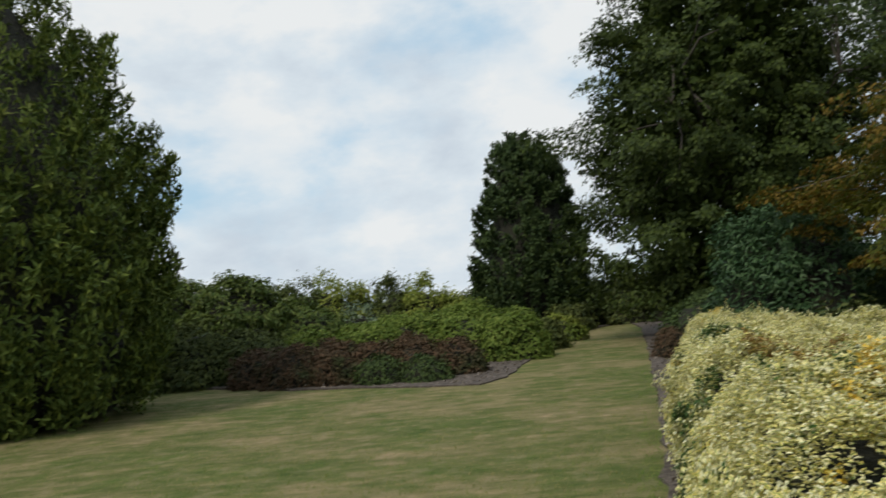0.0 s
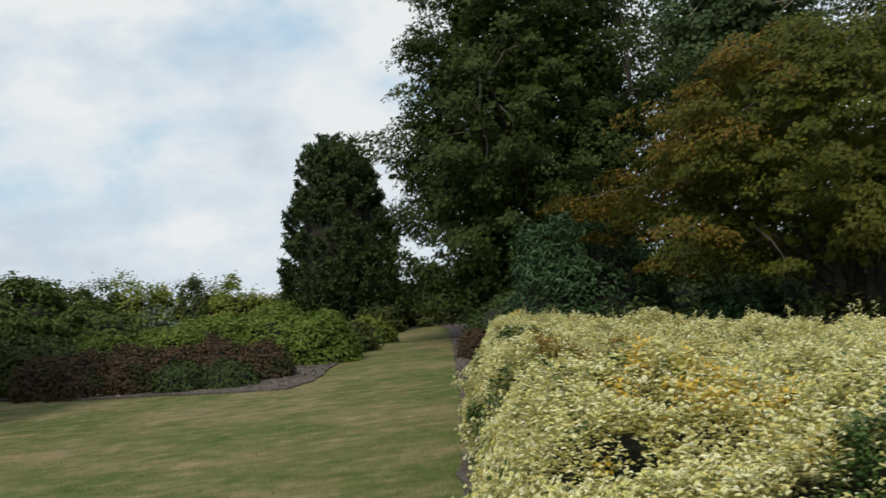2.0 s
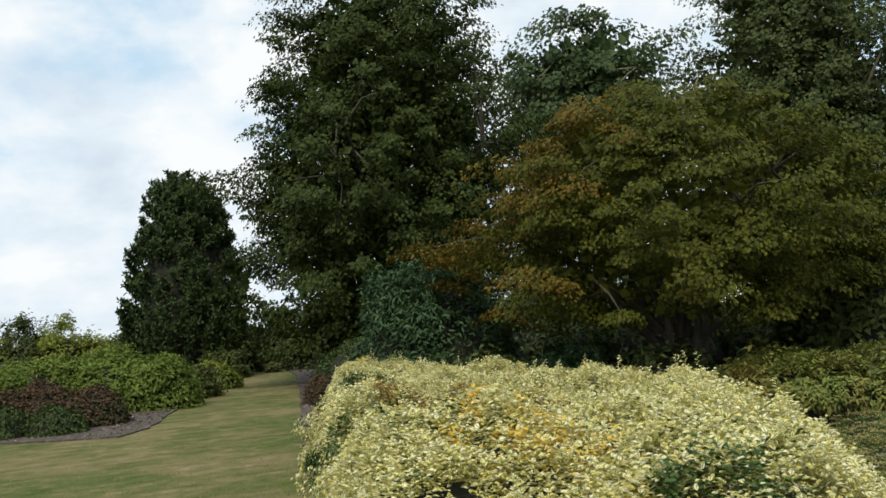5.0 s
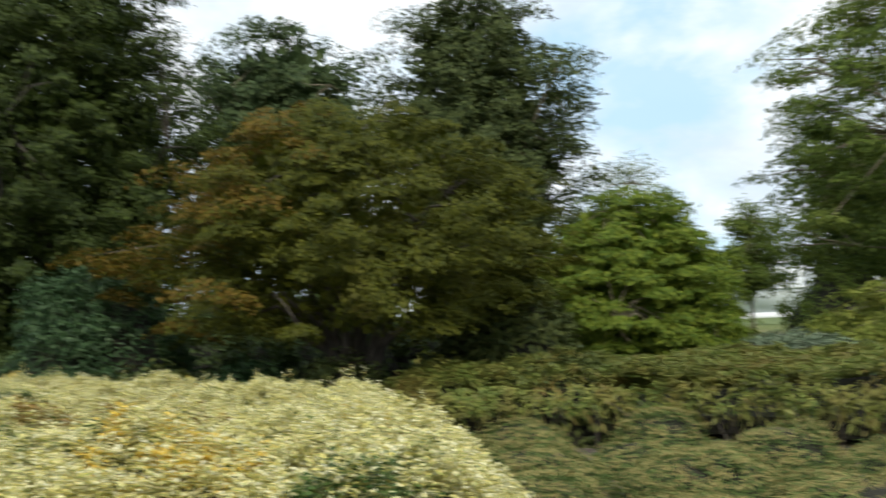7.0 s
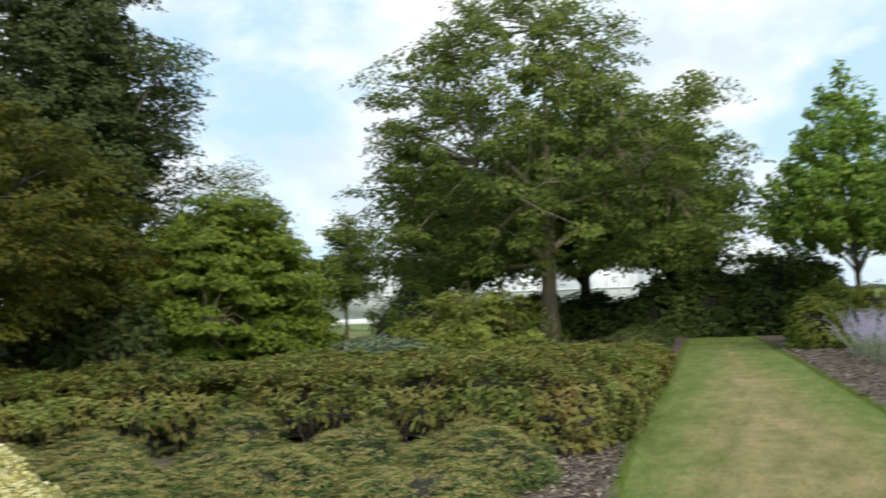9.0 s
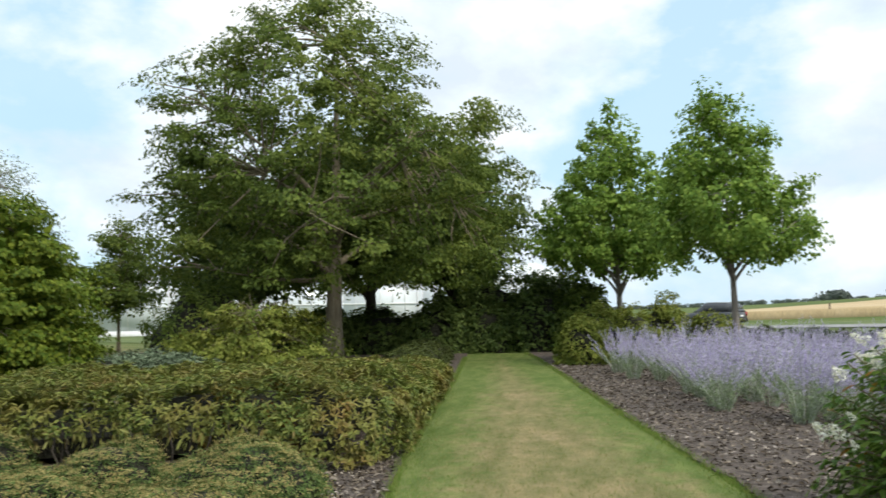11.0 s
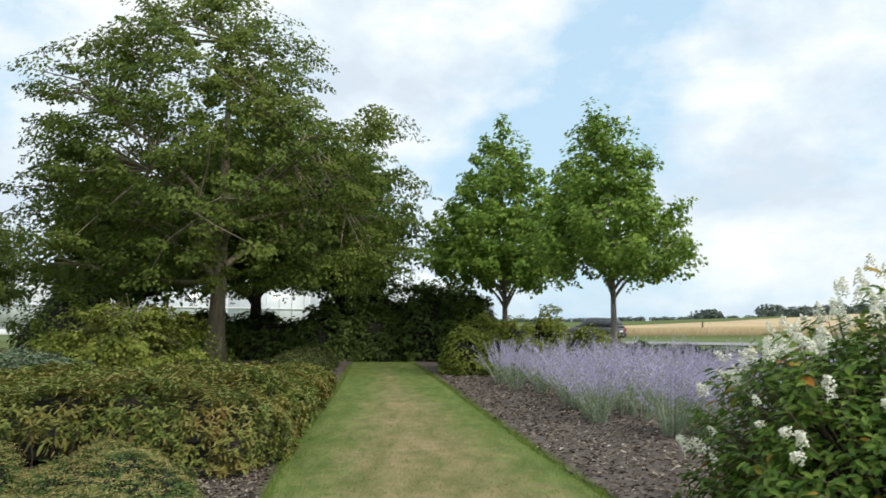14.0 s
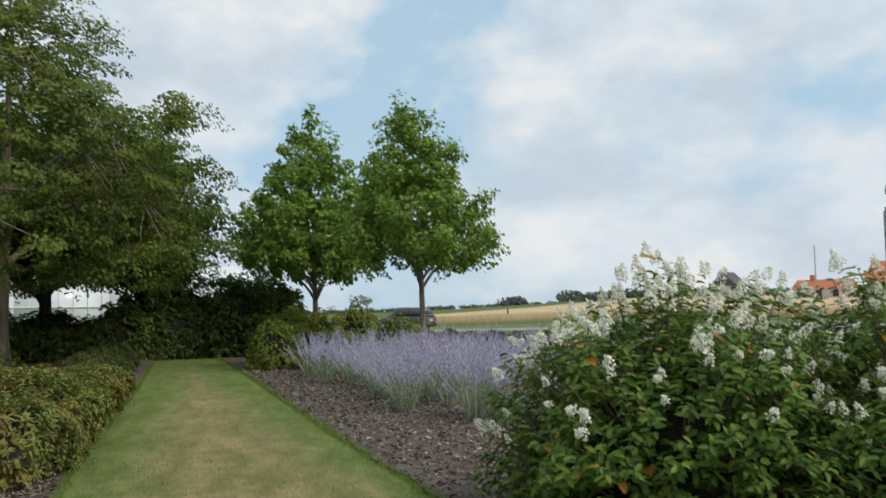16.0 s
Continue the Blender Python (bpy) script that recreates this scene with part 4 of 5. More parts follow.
tree("willow_tree", (29.9, 20.9, 0), [(1.5, 1.8), (4.0, 2.3), (6.0, 1.9), (7.7, 0.4)], L_WILLOW, "airy silvery willow with thin twigs", 0.2, 1.5, 150, 70, 0.14, 0.6, 0.7, seed=106, fill=(0.2, 1.0), ragged=0.35, limbs=10, aspect=0.3)
tree("young_tree", (35.7, 18.9, 0), [(1.7, 0.9), (2.6, 1.6), (3.8, 1.6), (5.0, 1.0), (6.0, 0.15)], L_BIG, "young tree with a thin stem on the grass before the glasshouse", 0.09, 1.6, 150, 75, 0.14, 0.45, 0.7, seed=107, fill=(0.2, 1.0), ragged=0.3, limbs=8)
tree("field_maple", (27.5, 7.2, 0), [(2.7, 3.8), (3.5, 5.2), (5.0, 5.9), (7.0, 5.9), (8.4, 5.6), (9.8, 4.5), (11.2, 2.9), (12.2, 0.9)], L_BIG,
     "large spreading field maple with a grey-brown trunk", 0.33, 3.4, 820, 105, 0.12, 0.55, 0.4, M_BARK, seed=108, fill=(0.35, 1.0), shift=(-0.3, 0.95), lean=(0.1, -0.3), ragged=0.2, limbs=22, limb_end=0.66, twigs=240, up=0.7, hang=0.3, reach=1.4)
tree("shade_tree", (34.2, 7.4, 0), [(3.2, 3.0), (4.2, 4.5), (6.0, 4.8), (8.0, 3.6), (9.5, 1.0)], L_SHADE, "dark tree with a stout trunk behind the field maple", 0.3, 2.4, 200, 90, 0.24, 0.85, 0.5, M_BARK_DARK, seed=109, limbs=10, core=600)
tree("maple_tree", (34.6, 4.1, 0), [(2.9, 2.0), (4.0, 2.8), (5.5, 2.8), (7.2, 1.8), (8.4, 0.4)], L_SHADE, "dark maple shading the end of the grass path", 0.2, 1.8, 150, 110, 0.18, 0.7, 0.5, M_BARK_DARK, seed=112, limbs=8, core=900)
tree("yellow_maple", (20.4, 7.3, 0), [(0.3, 1.5), (0.8, 2.0), (1.3, 1.7), (1.7, 0.9), (2.0, 0.2)], L_YELLOW, "low spreading yellow-green maple", 0.08, 0.3, 120, 110, 0.09, 0.42, 0.3, seed=110, fill=(0.3, 1.0), limbs=3, up=0.9, tip=L_ACER, tip_share=0.12, stems=1)
tree("maple_tree", (34.5, 12.5, 0), [(2.5, 2.5), (3.8, 3.3), (6.0, 3.0), (8.0, 1.2)], L_SHADE, "dark leafy tree standing behind the field maple", 0.2, 1.5, 130, 80, 0.24, 0.8, 0.5, M_BARK_DARK, seed=111, limbs=8, core=500)
for i, (x, y, h, r, k) in enumerate([(33.4, -2.4, 9.4, 3.0, 460), (24.95, -4.9, 7.95, 2.2, 360)]):
    tree("young_maple", (x, y, 0), [(3.0, 0.7 * r), (h * 0.42, r), (h * 0.52, 0.95 * r), (h * 0.7, 0.66 * r), (h * 0.87, 0.3 * r), (h, 0.06)], L_YOUNG,
         "young maple with a slim pale trunk and bright green crown" if i else "young maple with a fresh green upright crown", 0.14 - 0.02 * i, 2.4, k, 62, 0.15 - 0.025 * i, 0.36, 0.7, M_BARK_PALE, seed=120 + i,
         fill=(0.2, 1.03), ragged=0.3, reach=1.05, rise=0.7, limbs=14, limb_end=0.7, lean=(0.0, 0.3), aspect=0.8, group="young maples in the border")

# ---- shrubs under the trees ----
shrub("blue_green_shrub", (5.6, 14.3, 0), 1.45, 1.4, 2.5, L_TEAL, 12000, 0.105, "upright blue-green evergreen shrub behind the variegated hedge", seed=130, clumps=70, clump_r=0.26, aspect=0.35)
for i, (x, y) in enumerate([(5.55, 18.5), (6.3, 20.5), (7.0, 22.6)]):
    shrub("clipped_hedge", (x, y, 0), 1.15, 1.25, 1.3 - 0.05 * i, L_DARK, 3400, 0.07, "low rounded dark green clipped hedge beside the path", group="dark clipped shrubs", seed=131 + i, clumps=80, clump_r=0.12, rough=0.06)
shrub("red_leaved_shrub", (4.5, 18.0, 0), 0.38, 0.5, 0.6, L_RED, 1800, 0.06, "small dark red-leaved shrub at the hedge's end", seed=137, clumps=30, clump_r=0.1)
for i, (x, y, r, h, m) in enumerate([(8.4, 15.6, 1.6, 1.5, 0), (10.6, 14.6, 1.6, 1.6, 0), (12.3, 12.9, 1.5, 1.7, 0), (7.2, 18.2, 1.7, 1.6, 0), (10.2, 18.6, 1.9, 1.9, 0), (13.6, 16.2, 1.9, 1.8, 0), (10.6, 9.9, 1.05, 2.2, 1), (11.7, 11.2, 1.2, 2.6, 1),
                                     (17.5, 14.5, 2.0, 1.7, 0), (25.6, 10.7, 1.8, 2.6, 0), (11.5, 20.5, 2.0, 3.0, 0), (13.6, 19.8, 2.0, 2.8, 0), (9.6, 21.5, 1.8, 2.6, 0)]):
    shrub("evergreen_shrub", (x, y, 0), r, r, h, (L_BIG if x > 25 else L_DARK, L_MOSS)[m], 3600 + 1800 * m, 0.13, "dark evergreen shrub in the shade of the trees" if not m else "tall grey-green shrub beside the maple", group="shade shrubs", seed=140 + i, clumps=50, clump_r=0.26, rough=0.2)
for i in range(5):
    shrub("bedding_shrub", (5.4 + 0.75 * i, 11.9 - 1.15 * i + 0.3 * math.sin(i * 3), 0), 0.75, 0.75, 0.95 + 0.06 * math.sin(i), (L_MOSS, L_TEAL, L_MOSS, L_RHODO, L_MOSS)[i], 2000, 0.09, "low shrub between the hedge and the maple", seed=160 + i, clumps=34, clump_r=0.16, spiky=0.2)
for i, (x, y, r) in enumerate([(17.6, 9.4, 1.3), (18.9, 8.6, 1.2), (17.2, 7.7, 1.3), (19.5, 10.2, 1.3), (21.5, 10.5, 1.4)]):
    shrub("ground_cover", (x, y, 0), r, r, 0.72, L_GREY, 2600, 0.08, "silvery grey-green ground cover shrub", group="grey ground cover", seed=170 + i, clumps=40, clump_r=0.16)
for i, (x, y, r, h) in enumerate([(33.6, 4.6, 1.6, 1.75), (33.6, 6.8, 1.7, 1.6), (33.9, 2.6, 1.5, 1.9), (34.1, 0.8, 1.7, 2.4), (33.9, -1.0, 1.6, 2.3), (33.4, 9.2, 1.7, 1.6), (35.5, 3.2, 2.2, 3.0), (36.0, 0.2, 2.2, 3.0), (32.6, 10.8, 1.6, 1.4)]):
    shrub("yew_shrub", (x, y, 0), r, r, h, L_SHADE if i != 4 else L_BIG, 4200, 0.18, "dark green shrub closing the end of the grass path", group="dark boundary shrubs", seed=180 + i, clumps=54, clump_r=0.32, rough=0.22)
for i, (x, y) in enumerate([(24.0, 3.9), (26.0, 4.05), (28.0, 4.2), (21.6, 3.7)]):
    shrub("clipped_hedge", (x, y, 0), 1.15, 0.8, 0.72, L_MOSS, 2600, 0.06, "low clipped dark green hedge along the path", group="low path hedge", seed=190 + i, clumps=60, clump_r=0.09, rough=0.06)
shrub("rhododendron", (25.4, -0.75, 0), 0.85, 0.8, 1.3, L_YELLOW, 2400, 0.14, "yellow-green rhododendron at the mulch's edge", group="yellow-green rhododendrons", seed=195, clumps=40, clump_r=0.22, aspect=0.4)
for i, (x, y, h) in enumerate([(29.5, -2.4, 1.5), (31.2, -3.6, 1.75), (30.8, -5.2, 1.3), (28.4, -1.3, 1.5)]):
    shrub("rhododendron", (x, y, 0), 1.0, 0.95, h, L_YELLOW, 2400, 0.13, "open yellow-green rhododendron behind the sage", group="yellow-green rhododendrons", seed=196 + i, clumps=34, clump_r=0.26, aspect=0.4, rough=0.25)


# ---- variegated euonymus hedge ----
EUO = smooth_poly([(0.95, 3.25), (1.55, 6.2), (2.25, 8.9), (3.5, 13.4), (4.35, 13.4), (4.75, 9.2), (5.25, 6.3), (4.15, 4.3), (3.3, 3.2), (2.45, 2.35), (1.6, 2.45)], 2)


def euonymus_hedge():
    rng = np.random.default_rng(201)
    ob = thing("variegated_hedge", (0, 0, 0), "dense variegated euonymus hedge, cream-yellow leaves with green centres", "hedge")
    # near-black block under the leaves: shade in the gaps comes from its colour
    part("inner_fill", prism(EUO, 0.02, 0.6, 0.24), M_INNER_SHADE, ob, "solid near-black core, inner shade painted in its colour")
    S, D = hedge_points(EUO, 0.96, 27000, rng, 0.4, 0.17)
    S[:, 2] *= np.interp(S[:, 0], [2.0, 4.5], [1.02, 0.93])
    # shoots: whorls of leaves round each tip
    close = np.hypot(S[:, 0], S[:, 1]) < 4.6
    i = np.repeat(np.arange(len(S)), np.where(close, 25, 15))
    n = len(i)
    ang = rng.uniform(0, 2 * np.pi, n)
    d = D[i]
    ref = unit(np.cross(d, rng.normal(size=(n, 3))))
    side = unit(np.cos(ang)[:, None] * ref + np.sin(ang)[:, None] * np.cross(d, ref))
    step = rng.uniform(-0.055, 0.035, n)
    P = S[i] + d * step[:, None] + side * 0.008 + rng.normal(size=(n, 3)) * np.where(close, 0.022, 0.012)[i][:, None]
    A = side + d * (0.25 + 8 * (step + 0.02))[:, None]
    N = d * 1.1 - side * 0.3 + np.array([0, 0, 0.35]) + rng.normal(size=(n, 3)) * 0.45
    patch = np.array([noise.noise(Vector((p[0] * 0.85 + 3.3, p[1] * 0.85, p[2] * 1.2))) for p in S])
    patch2 = np.array([noise.noise(Vector((p[0] * 1.1 + 30.3, p[1] * 1.1, p[2]))) for p in S])
    chance = rng.uniform(size=len(S))
    spot = lambda x, y, rx, ry: np.hypot((S[:, 0] - x) / rx, (S[:, 1] - y) / ry) < 1 + 0.5 * patch2
    green = ((patch > 0.5) & (chance < 0.7)) | (chance < 0.025) | ((spot(1.85, 4.55, 0.32, 0.4) | spot(2.0, 2.5, 0.4, 0.3) | spot(2.45, 5.2, 0.25, 0.3)) & (chance < 0.65))
    gold = ((patch2 > 0.55) & (chance < 0.4) | spot(1.9, 3.85, 0.4, 0.3) & (chance < 0.28)) & ~green | (chance > 0.994)
    rust = spot(2.6, 5.9, 0.6, 0.85) & (chance < 0.66) & (D[:, 2] > 0.5)
    plain = ~(green | gold | rust)
    for sel, mat, nm, text in ((plain, L_EUO, "foliage", ""), (green & ~rust, L_EUO_GREEN, "reverted_foliage", "plain green reverted shoots"), (gold & ~rust, L_EUO_YELLOW, "golden_foliage", "golden yellow shoots"), (rust, L_EUO_RUST, "rusty_foliage", "rusty brown leaves growing through")):
        far = np.hypot(P[:, 0], P[:, 1]) > 3.3
        k, k2 = sel[i] & ~far, sel[i] & far
        part(nm, leaf_mesh(nm, leaf_arrays(P[k], N[k], 0.027, 0.56, rng, A[k], OVAL), leaf_arrays(P[k2], N[k2], 0.031, 0.64, rng, A[k2], QUAD)), mat, ob, text)
    # taller shoots standing out of the top
    T = S[(D[:, 2] > 0.9)]
    T = T[rng.choice(len(T), 260, replace=False)]
    i = np.repeat(np.arange(len(T)), 14)
    n = len(i)
    h = np.tile(np.linspace(0, 0.14, 14), len(T)) * np.repeat(rng.uniform(0.3, 1.4, len(T)), 14)
    ang = rng.uniform(0, 2 * np.pi, n)
    side = np.column_stack([np.cos(ang), np.sin(ang), np.full(n, 0.4)])
    P = T[i] + np.array([0, 0, 1.0]) * h[:, None]
    part("top_growth", leaf_mesh("top_growth", leaf_arrays(P, side * -0.3 + np.array([0, 0, 1.0]), 0.034, 0.55, rng, side, QUAD)), L_EUO, ob, "pale shoots standing above the clipped top")


euonymus_hedge()

# ---- leathery rhododendron mass ----
RHODO = smooth_poly([(9.3, 1.76), (8.85, 1.95), (8.7, 2.9), (8.6, 4.6), (8.2, 6.2), (7.3, 7.6), (6.6, 8.6), (7.6, 9.4), (9.6, 9.3), (11.8, 8.0), (14.0, 6.6), (17.2, 5.2), (19.6, 3.9), (21.0, 2.9), (19.2, 2.4), (13.6, 2.02), (10.6, 1.82)], 2)


def rhododendron_mass():
    rng = np.random.default_rng(211)
    ob = thing("rhododendron_hedge", (0, 0, 0), "broad clipped mass of olive-green leathery rhododendrons with bare stems below", "hedge")
    # low near-black slab, painted shade below the leaf canopy
    part("inner_fill", prism(RHODO, 0.1, 0.3, 0.8), M_INNER_SHADE, ob, "solid near-black core, inner shade painted in its colour")
    S, D = hedge_points(RHODO, 0.87, 19000, rng, 0.4, 0.13, 0.1)
    S[:, 2] *= np.interp(S[:, 0], [9, 12, 20], [1, 0.93, 0.56])
    front = (S[:, 2] < 0.42) & (S[:, 1] > 2.9) & (S[:, 0] < 9.6)
    S, D = S[~front], D[~front]
    per = 9
    i = np.repeat(np.arange(len(S)), per)
    n = len(i)
    ang = rng.uniform(0, 2 * np.pi, n)
    d = unit(D[i] + np.array([0, 0, 0.5]))
    ref = unit(np.cross(d, rng.normal(size=(n, 3))))
    side = unit(np.cos(ang)[:, None] * ref + np.sin(ang)[:, None] * np.cross(d, ref))
    droop = rng.uniform(-0.55, 0.5, n)
    A = side + d * droop[:, None]
    P = S[i] + d * rng.uniform(-0.06, 0.02, n)[:, None]
    N = d - side * droop[:, None] * 0.8 + rng.normal(size=(n, 3)) * 0.2
    pale = rng.uniform(size=n) < 0.1
    for k, mat, nm, text in ((~pale, L_RHODO, "foliage", ""), (pale, L_RHODO_PALE, "faded_foliage", "pale yellowing leaves")):
        far = P[:, 0] > 10.2
        k1, k2 = k & ~far, k & far
        part(nm, leaf_mesh(nm, leaf_arrays(P[k1], N[k1], 0.064, 0.36, rng, A[k1], OVAL), leaf_arrays(P[k2], N[k2], 0.075, 0.42, rng, A[k2], QUAD)), mat, ob, text)
    # drooping pale leaves and bare stems along the shaded front
    edges = list(zip(RHODO, RHODO[1:] + RHODO[:1]))
    items, Q, QA = [], [], []
    for a, b in edges:
        a, b = np.array(a), np.array(b)
        if not (a[1] > 2.7 and a[0] < 9.6 and a[1] < 9.2):
            continue
        for _ in range(int(math.dist(a, b) * 11)):
            p = a + (b - a) * rng.uniform() + rng.normal(size=2) * 0.1
            q = p + rng.normal(size=2) * 0.12
            items.append(tube([(p[0], p[1], 0.02), ((p[0] + q[0]) / 2 + rng.normal() * 0.06, (p[1] + q[1]) / 2 + rng.normal() * 0.06, 0.28), (q[0] + rng.normal() * 0.08, q[1] + rng.normal() * 0.08, 0.55)], [0.009, 0.007, 0.005], 5))
            for _ in range(6):
                Q.append((q[0] + rng.normal() * 0.1, q[1] + rng.normal() * 0.1, rng.uniform(0.32, 0.52)))
                QA.append((rng.normal() * 0.5, rng.normal() * 0.5, -1.0))
    tagged(part("stem_thicket", tubes_mesh("stem_thicket", items), M_BARK_DARK, ob, "bare brown stems under the foliage"), kind="stuff")
    Q, QA = np.array(Q), np.array(QA)
    part("drooping_foliage", leaf_mesh("drooping_foliage", leaf_arrays(Q, rng.normal(size=Q.shape) * np.array([1, 1, 0.2]) - np.array([0.6, 0.3, 0]), 0.11, 0.3, rng, QA, OVAL)), L_RHODO_PALE, ob, "pale drooping leaves")


rhododendron_mass()
shrub("orange_flowered_shrub", (9.5, 3.3, 0.2), 0.62, 0.6, 0.72, L_RHODO, 1500, 0.06, "shrub with orange-brown seed heads growing through the hedge", seed=220, clumps=40, clump_r=0.12, material_b=L_ACER_TIP, share_b=0.3, name_b="orange_bloom")


# ---- spirea mounds ----
def spirea(place, r, h, seed):
    h *= 0.8
    rng = np.random.default_rng(seed)
    ob = thing("spirea_mound", place, "low rounded spirea mound with faded tan flower heads", "shrub", "spirea mounds in front of the bed")
    # near-black dome: shade among the small leaves, put in as colour
    part("inner_fill", lump(rng, r * 0.82, r * 0.82, h * 0.8, 0.1), M_INNER_SHADE, ob, "solid near-black core, inner shade painted in its colour")
    k = int(760 * r * r / 0.5)
    d = rng.normal(size=(k, 3))
    d[:, 2] = np.abs(d[:, 2]) + 0.08
    d = unit(d)
    S = d * np.array([r, r, h * 0.9]) * (0.93 + lobes(d * r, 3.0, 0.22, seed))[:, None]
    i = np.repeat(np.arange(k), 13)
    n = len(i)
    P = S[i] + rng.normal(size=(n, 3)) * 0.03 - d[i] * 0.015
    P[:, 2] = np.maximum(P[:, 2], 0.01)
    A = d[i] * 0.6 + rng.normal(size=(n, 3)) * 0.6
    part("foliage", leaf_mesh("foliage", leaf_arrays(P, d[i] + rng.normal(size=(n, 3)) * 0.5 + np.array([0, 0, 0.3]), 0.032, 0.42, rng, A)), L_SPIREA, ob)
    hd = np.where((d[:, 2] > 0.42 + 0.2 * rng.normal(size=k)) & (rng.uniform(size=k) < 0.92))[0]
    i = np.repeat(hd, 16)
    n = len(i)
    flat = rng.normal(size=(n, 3)) * np.array([0.03, 0.03, 0.006])
    P = S[i] + d[i] * 0.032 + flat
    part("seed_layer", leaf_mesh("seed_layer", leaf_arrays(P, d[i] + np.array([0, 0, 0.8]) + rng.normal(size=(n, 3)) * 0.35, 0.015, 0.85, rng)), L_SEED, ob, "flat faded tan seed heads")
    return ob


for i, (x, y, r, h) in enumerate([(8.2, 5.6, 0.55, 0.66), (7.65, 2.75, 0.78, 0.7), (7.85, 4.1, 0.58, 0.64), (6.4, 4.05, 0.76, 0.62), (6.1, 2.65, 0.8, 0.64), (5.9, 5.4, 0.7, 0.6), (4.9, 4.5, 0.7, 0.6), (4.85, 3.2, 0.7, 0.6), (7.2, 6.7, 0.6, 0.58), (5.0, 2.05, 0.55, 0.5), (6.2, 6.8, 0.62, 0.6), (4.1, 2.5, 0.5, 0.52), (7.1, 5.2, 0.45, 0.45)]):
    spirea((x, y, 0), r, h, 230 + i)


# ---- Russian sage border ----
def sage_clump(seed, stems=38):
    rng = np.random.default_rng(seed)
    ob = thing("russian_sage", (0, 0, -5), "clump of Russian sage with silver stems and lilac flower spikes", "perennial", "Russian sage border")
    V, F, at = [], [], 0
    fp, fa = [], []
    lp, la = [], []
    for _ in range(stems):
        a = rng.uniform(0, 2 * np.pi)
        out = 0.78 * rng.uniform() ** 0.7
        h = rng.uniform(0.8, 1.42) * (1 - 0.25 * out)
        t = np.linspace(0, 1, 5)[:, None]
        bend = np.array([math.cos(a), math.sin(a), 0]) * out
        path = np.array([math.cos(a) * 0.1, math.sin(a) * 0.1, 0]) + bend * t ** 1.4 + np.array([0, 0, h]) * t + rng.normal(size=(5, 3)) * 0.015 * t
        v, f = tube(path, 0.008 * (1 - 0.7 * t[:, 0]), 3)
        V.append(v), F.append(f + at)
        at += len(v)
        up = unit(path[-1] - path[0])
        for b in range(6):
            u = rng.uniform(0.5, 0.92)
            o = np.array([np.interp(u, t[:, 0], path[:, j]) for j in range(3)])
            ang = rng.uniform(0, 2 * np.pi)
            tipw = o + up * 0.16 * (1.3 - u) * 2 + np.array([math.cos(ang), math.sin(ang), 0]) * 0.06
            w = rng.uniform(size=(9, 1))
            fp.append(o + (tipw - o) * w + rng.normal(size=(9, 3)) * 0.006)
            fa.append(np.tile(up, (9, 1)) + rng.normal(size=(9, 3)) * 0.6)
        w = rng.uniform(0.55, 1, size=(16, 1))
        fp.append(np.column_stack([np.interp(w[:, 0], t[:, 0], path[:, j]) for j in range(3)]) + rng.normal(size=(16, 3)) * 0.008)
        fa.append(np.tile(up, (16, 1)) + rng.normal(size=(16, 3)) * 0.7)
        w = rng.uniform(0.04, 0.55, size=(20, 1))
        lp.append(np.column_stack([np.interp(w[:, 0], t[:, 0], path[:, j]) for j in range(3)]) + rng.normal(size=(20, 3)) * 0.025)
        la.append(np.tile(up, (20, 1)) + rng.normal(size=(20, 3)) * 0.7)
    tagged(part("woody_base", mesh_from("woody_base", np.concatenate(V), [np.concatenate(F)]), L_SAGE, ob, "silver-white stems"), kind="stuff")
    fp, fa, lp, la = (np.concatenate(x) for x in (fp, fa, lp, la))
    part("inflorescence", leaf_mesh("inflorescence", leaf_arrays(fp, rng.normal(size=fp.shape), 0.026, 0.55, rng, fa)), L_LILAC, ob, "hazy lilac florets")
    part("foliage", leaf_mesh("foliage", leaf_arrays(lp, rng.normal(size=lp.shape), 0.05, 0.3, rng, la)), L_SAGE_LEAF, ob, "grey-green lower leaves")
    return ob


def sage_border():
    kinds = [sage_clump(301 + k, 34 if k < 4 else 16) for k in range(6)]
    rng = np.random.default_rng(310)
    area = [(11.75, -3.0), (13.4, -2.35), (17.3, -1.7), (22.5, -1.35), (24.6, -2.4), (25.0, -6.5), (22.0, -9.0), (15.0, -8.2), (11.6, -6.0)]
    spots = []
    for gx in range(22):
        for gy in range(14):
            x, y = 11.4 + gx * 0.95 + 0.47 * (gy % 2) + rng.normal() * 0.16, -1.5 - gy * 0.82 + rng.normal() * 0.16
            if inside(area, np.array([[x, y]]))[0]:
                spots.append((x, y))
    used = set()
    for x, y in spots:
        front = y > -3.6 + 0.14 * (x - 12) or x < 13.2
        k = int(rng.integers(0, 4)) if front else int(rng.integers(4, 6))
        s = rng.uniform(0.72, 1.04)
        m = Matrix.Translation((x, y, 0.02)) @ Matrix.Rotation(rng.uniform(0, 6.28), 4, "Z")
        if k not in used:
            used.add(k)
            ob = kinds[k]
            ob.matrix_basis = m
        else:
            ob = copy_thing(kinds[k], m)
        ob.scale = (s, s, s)


sage_border()


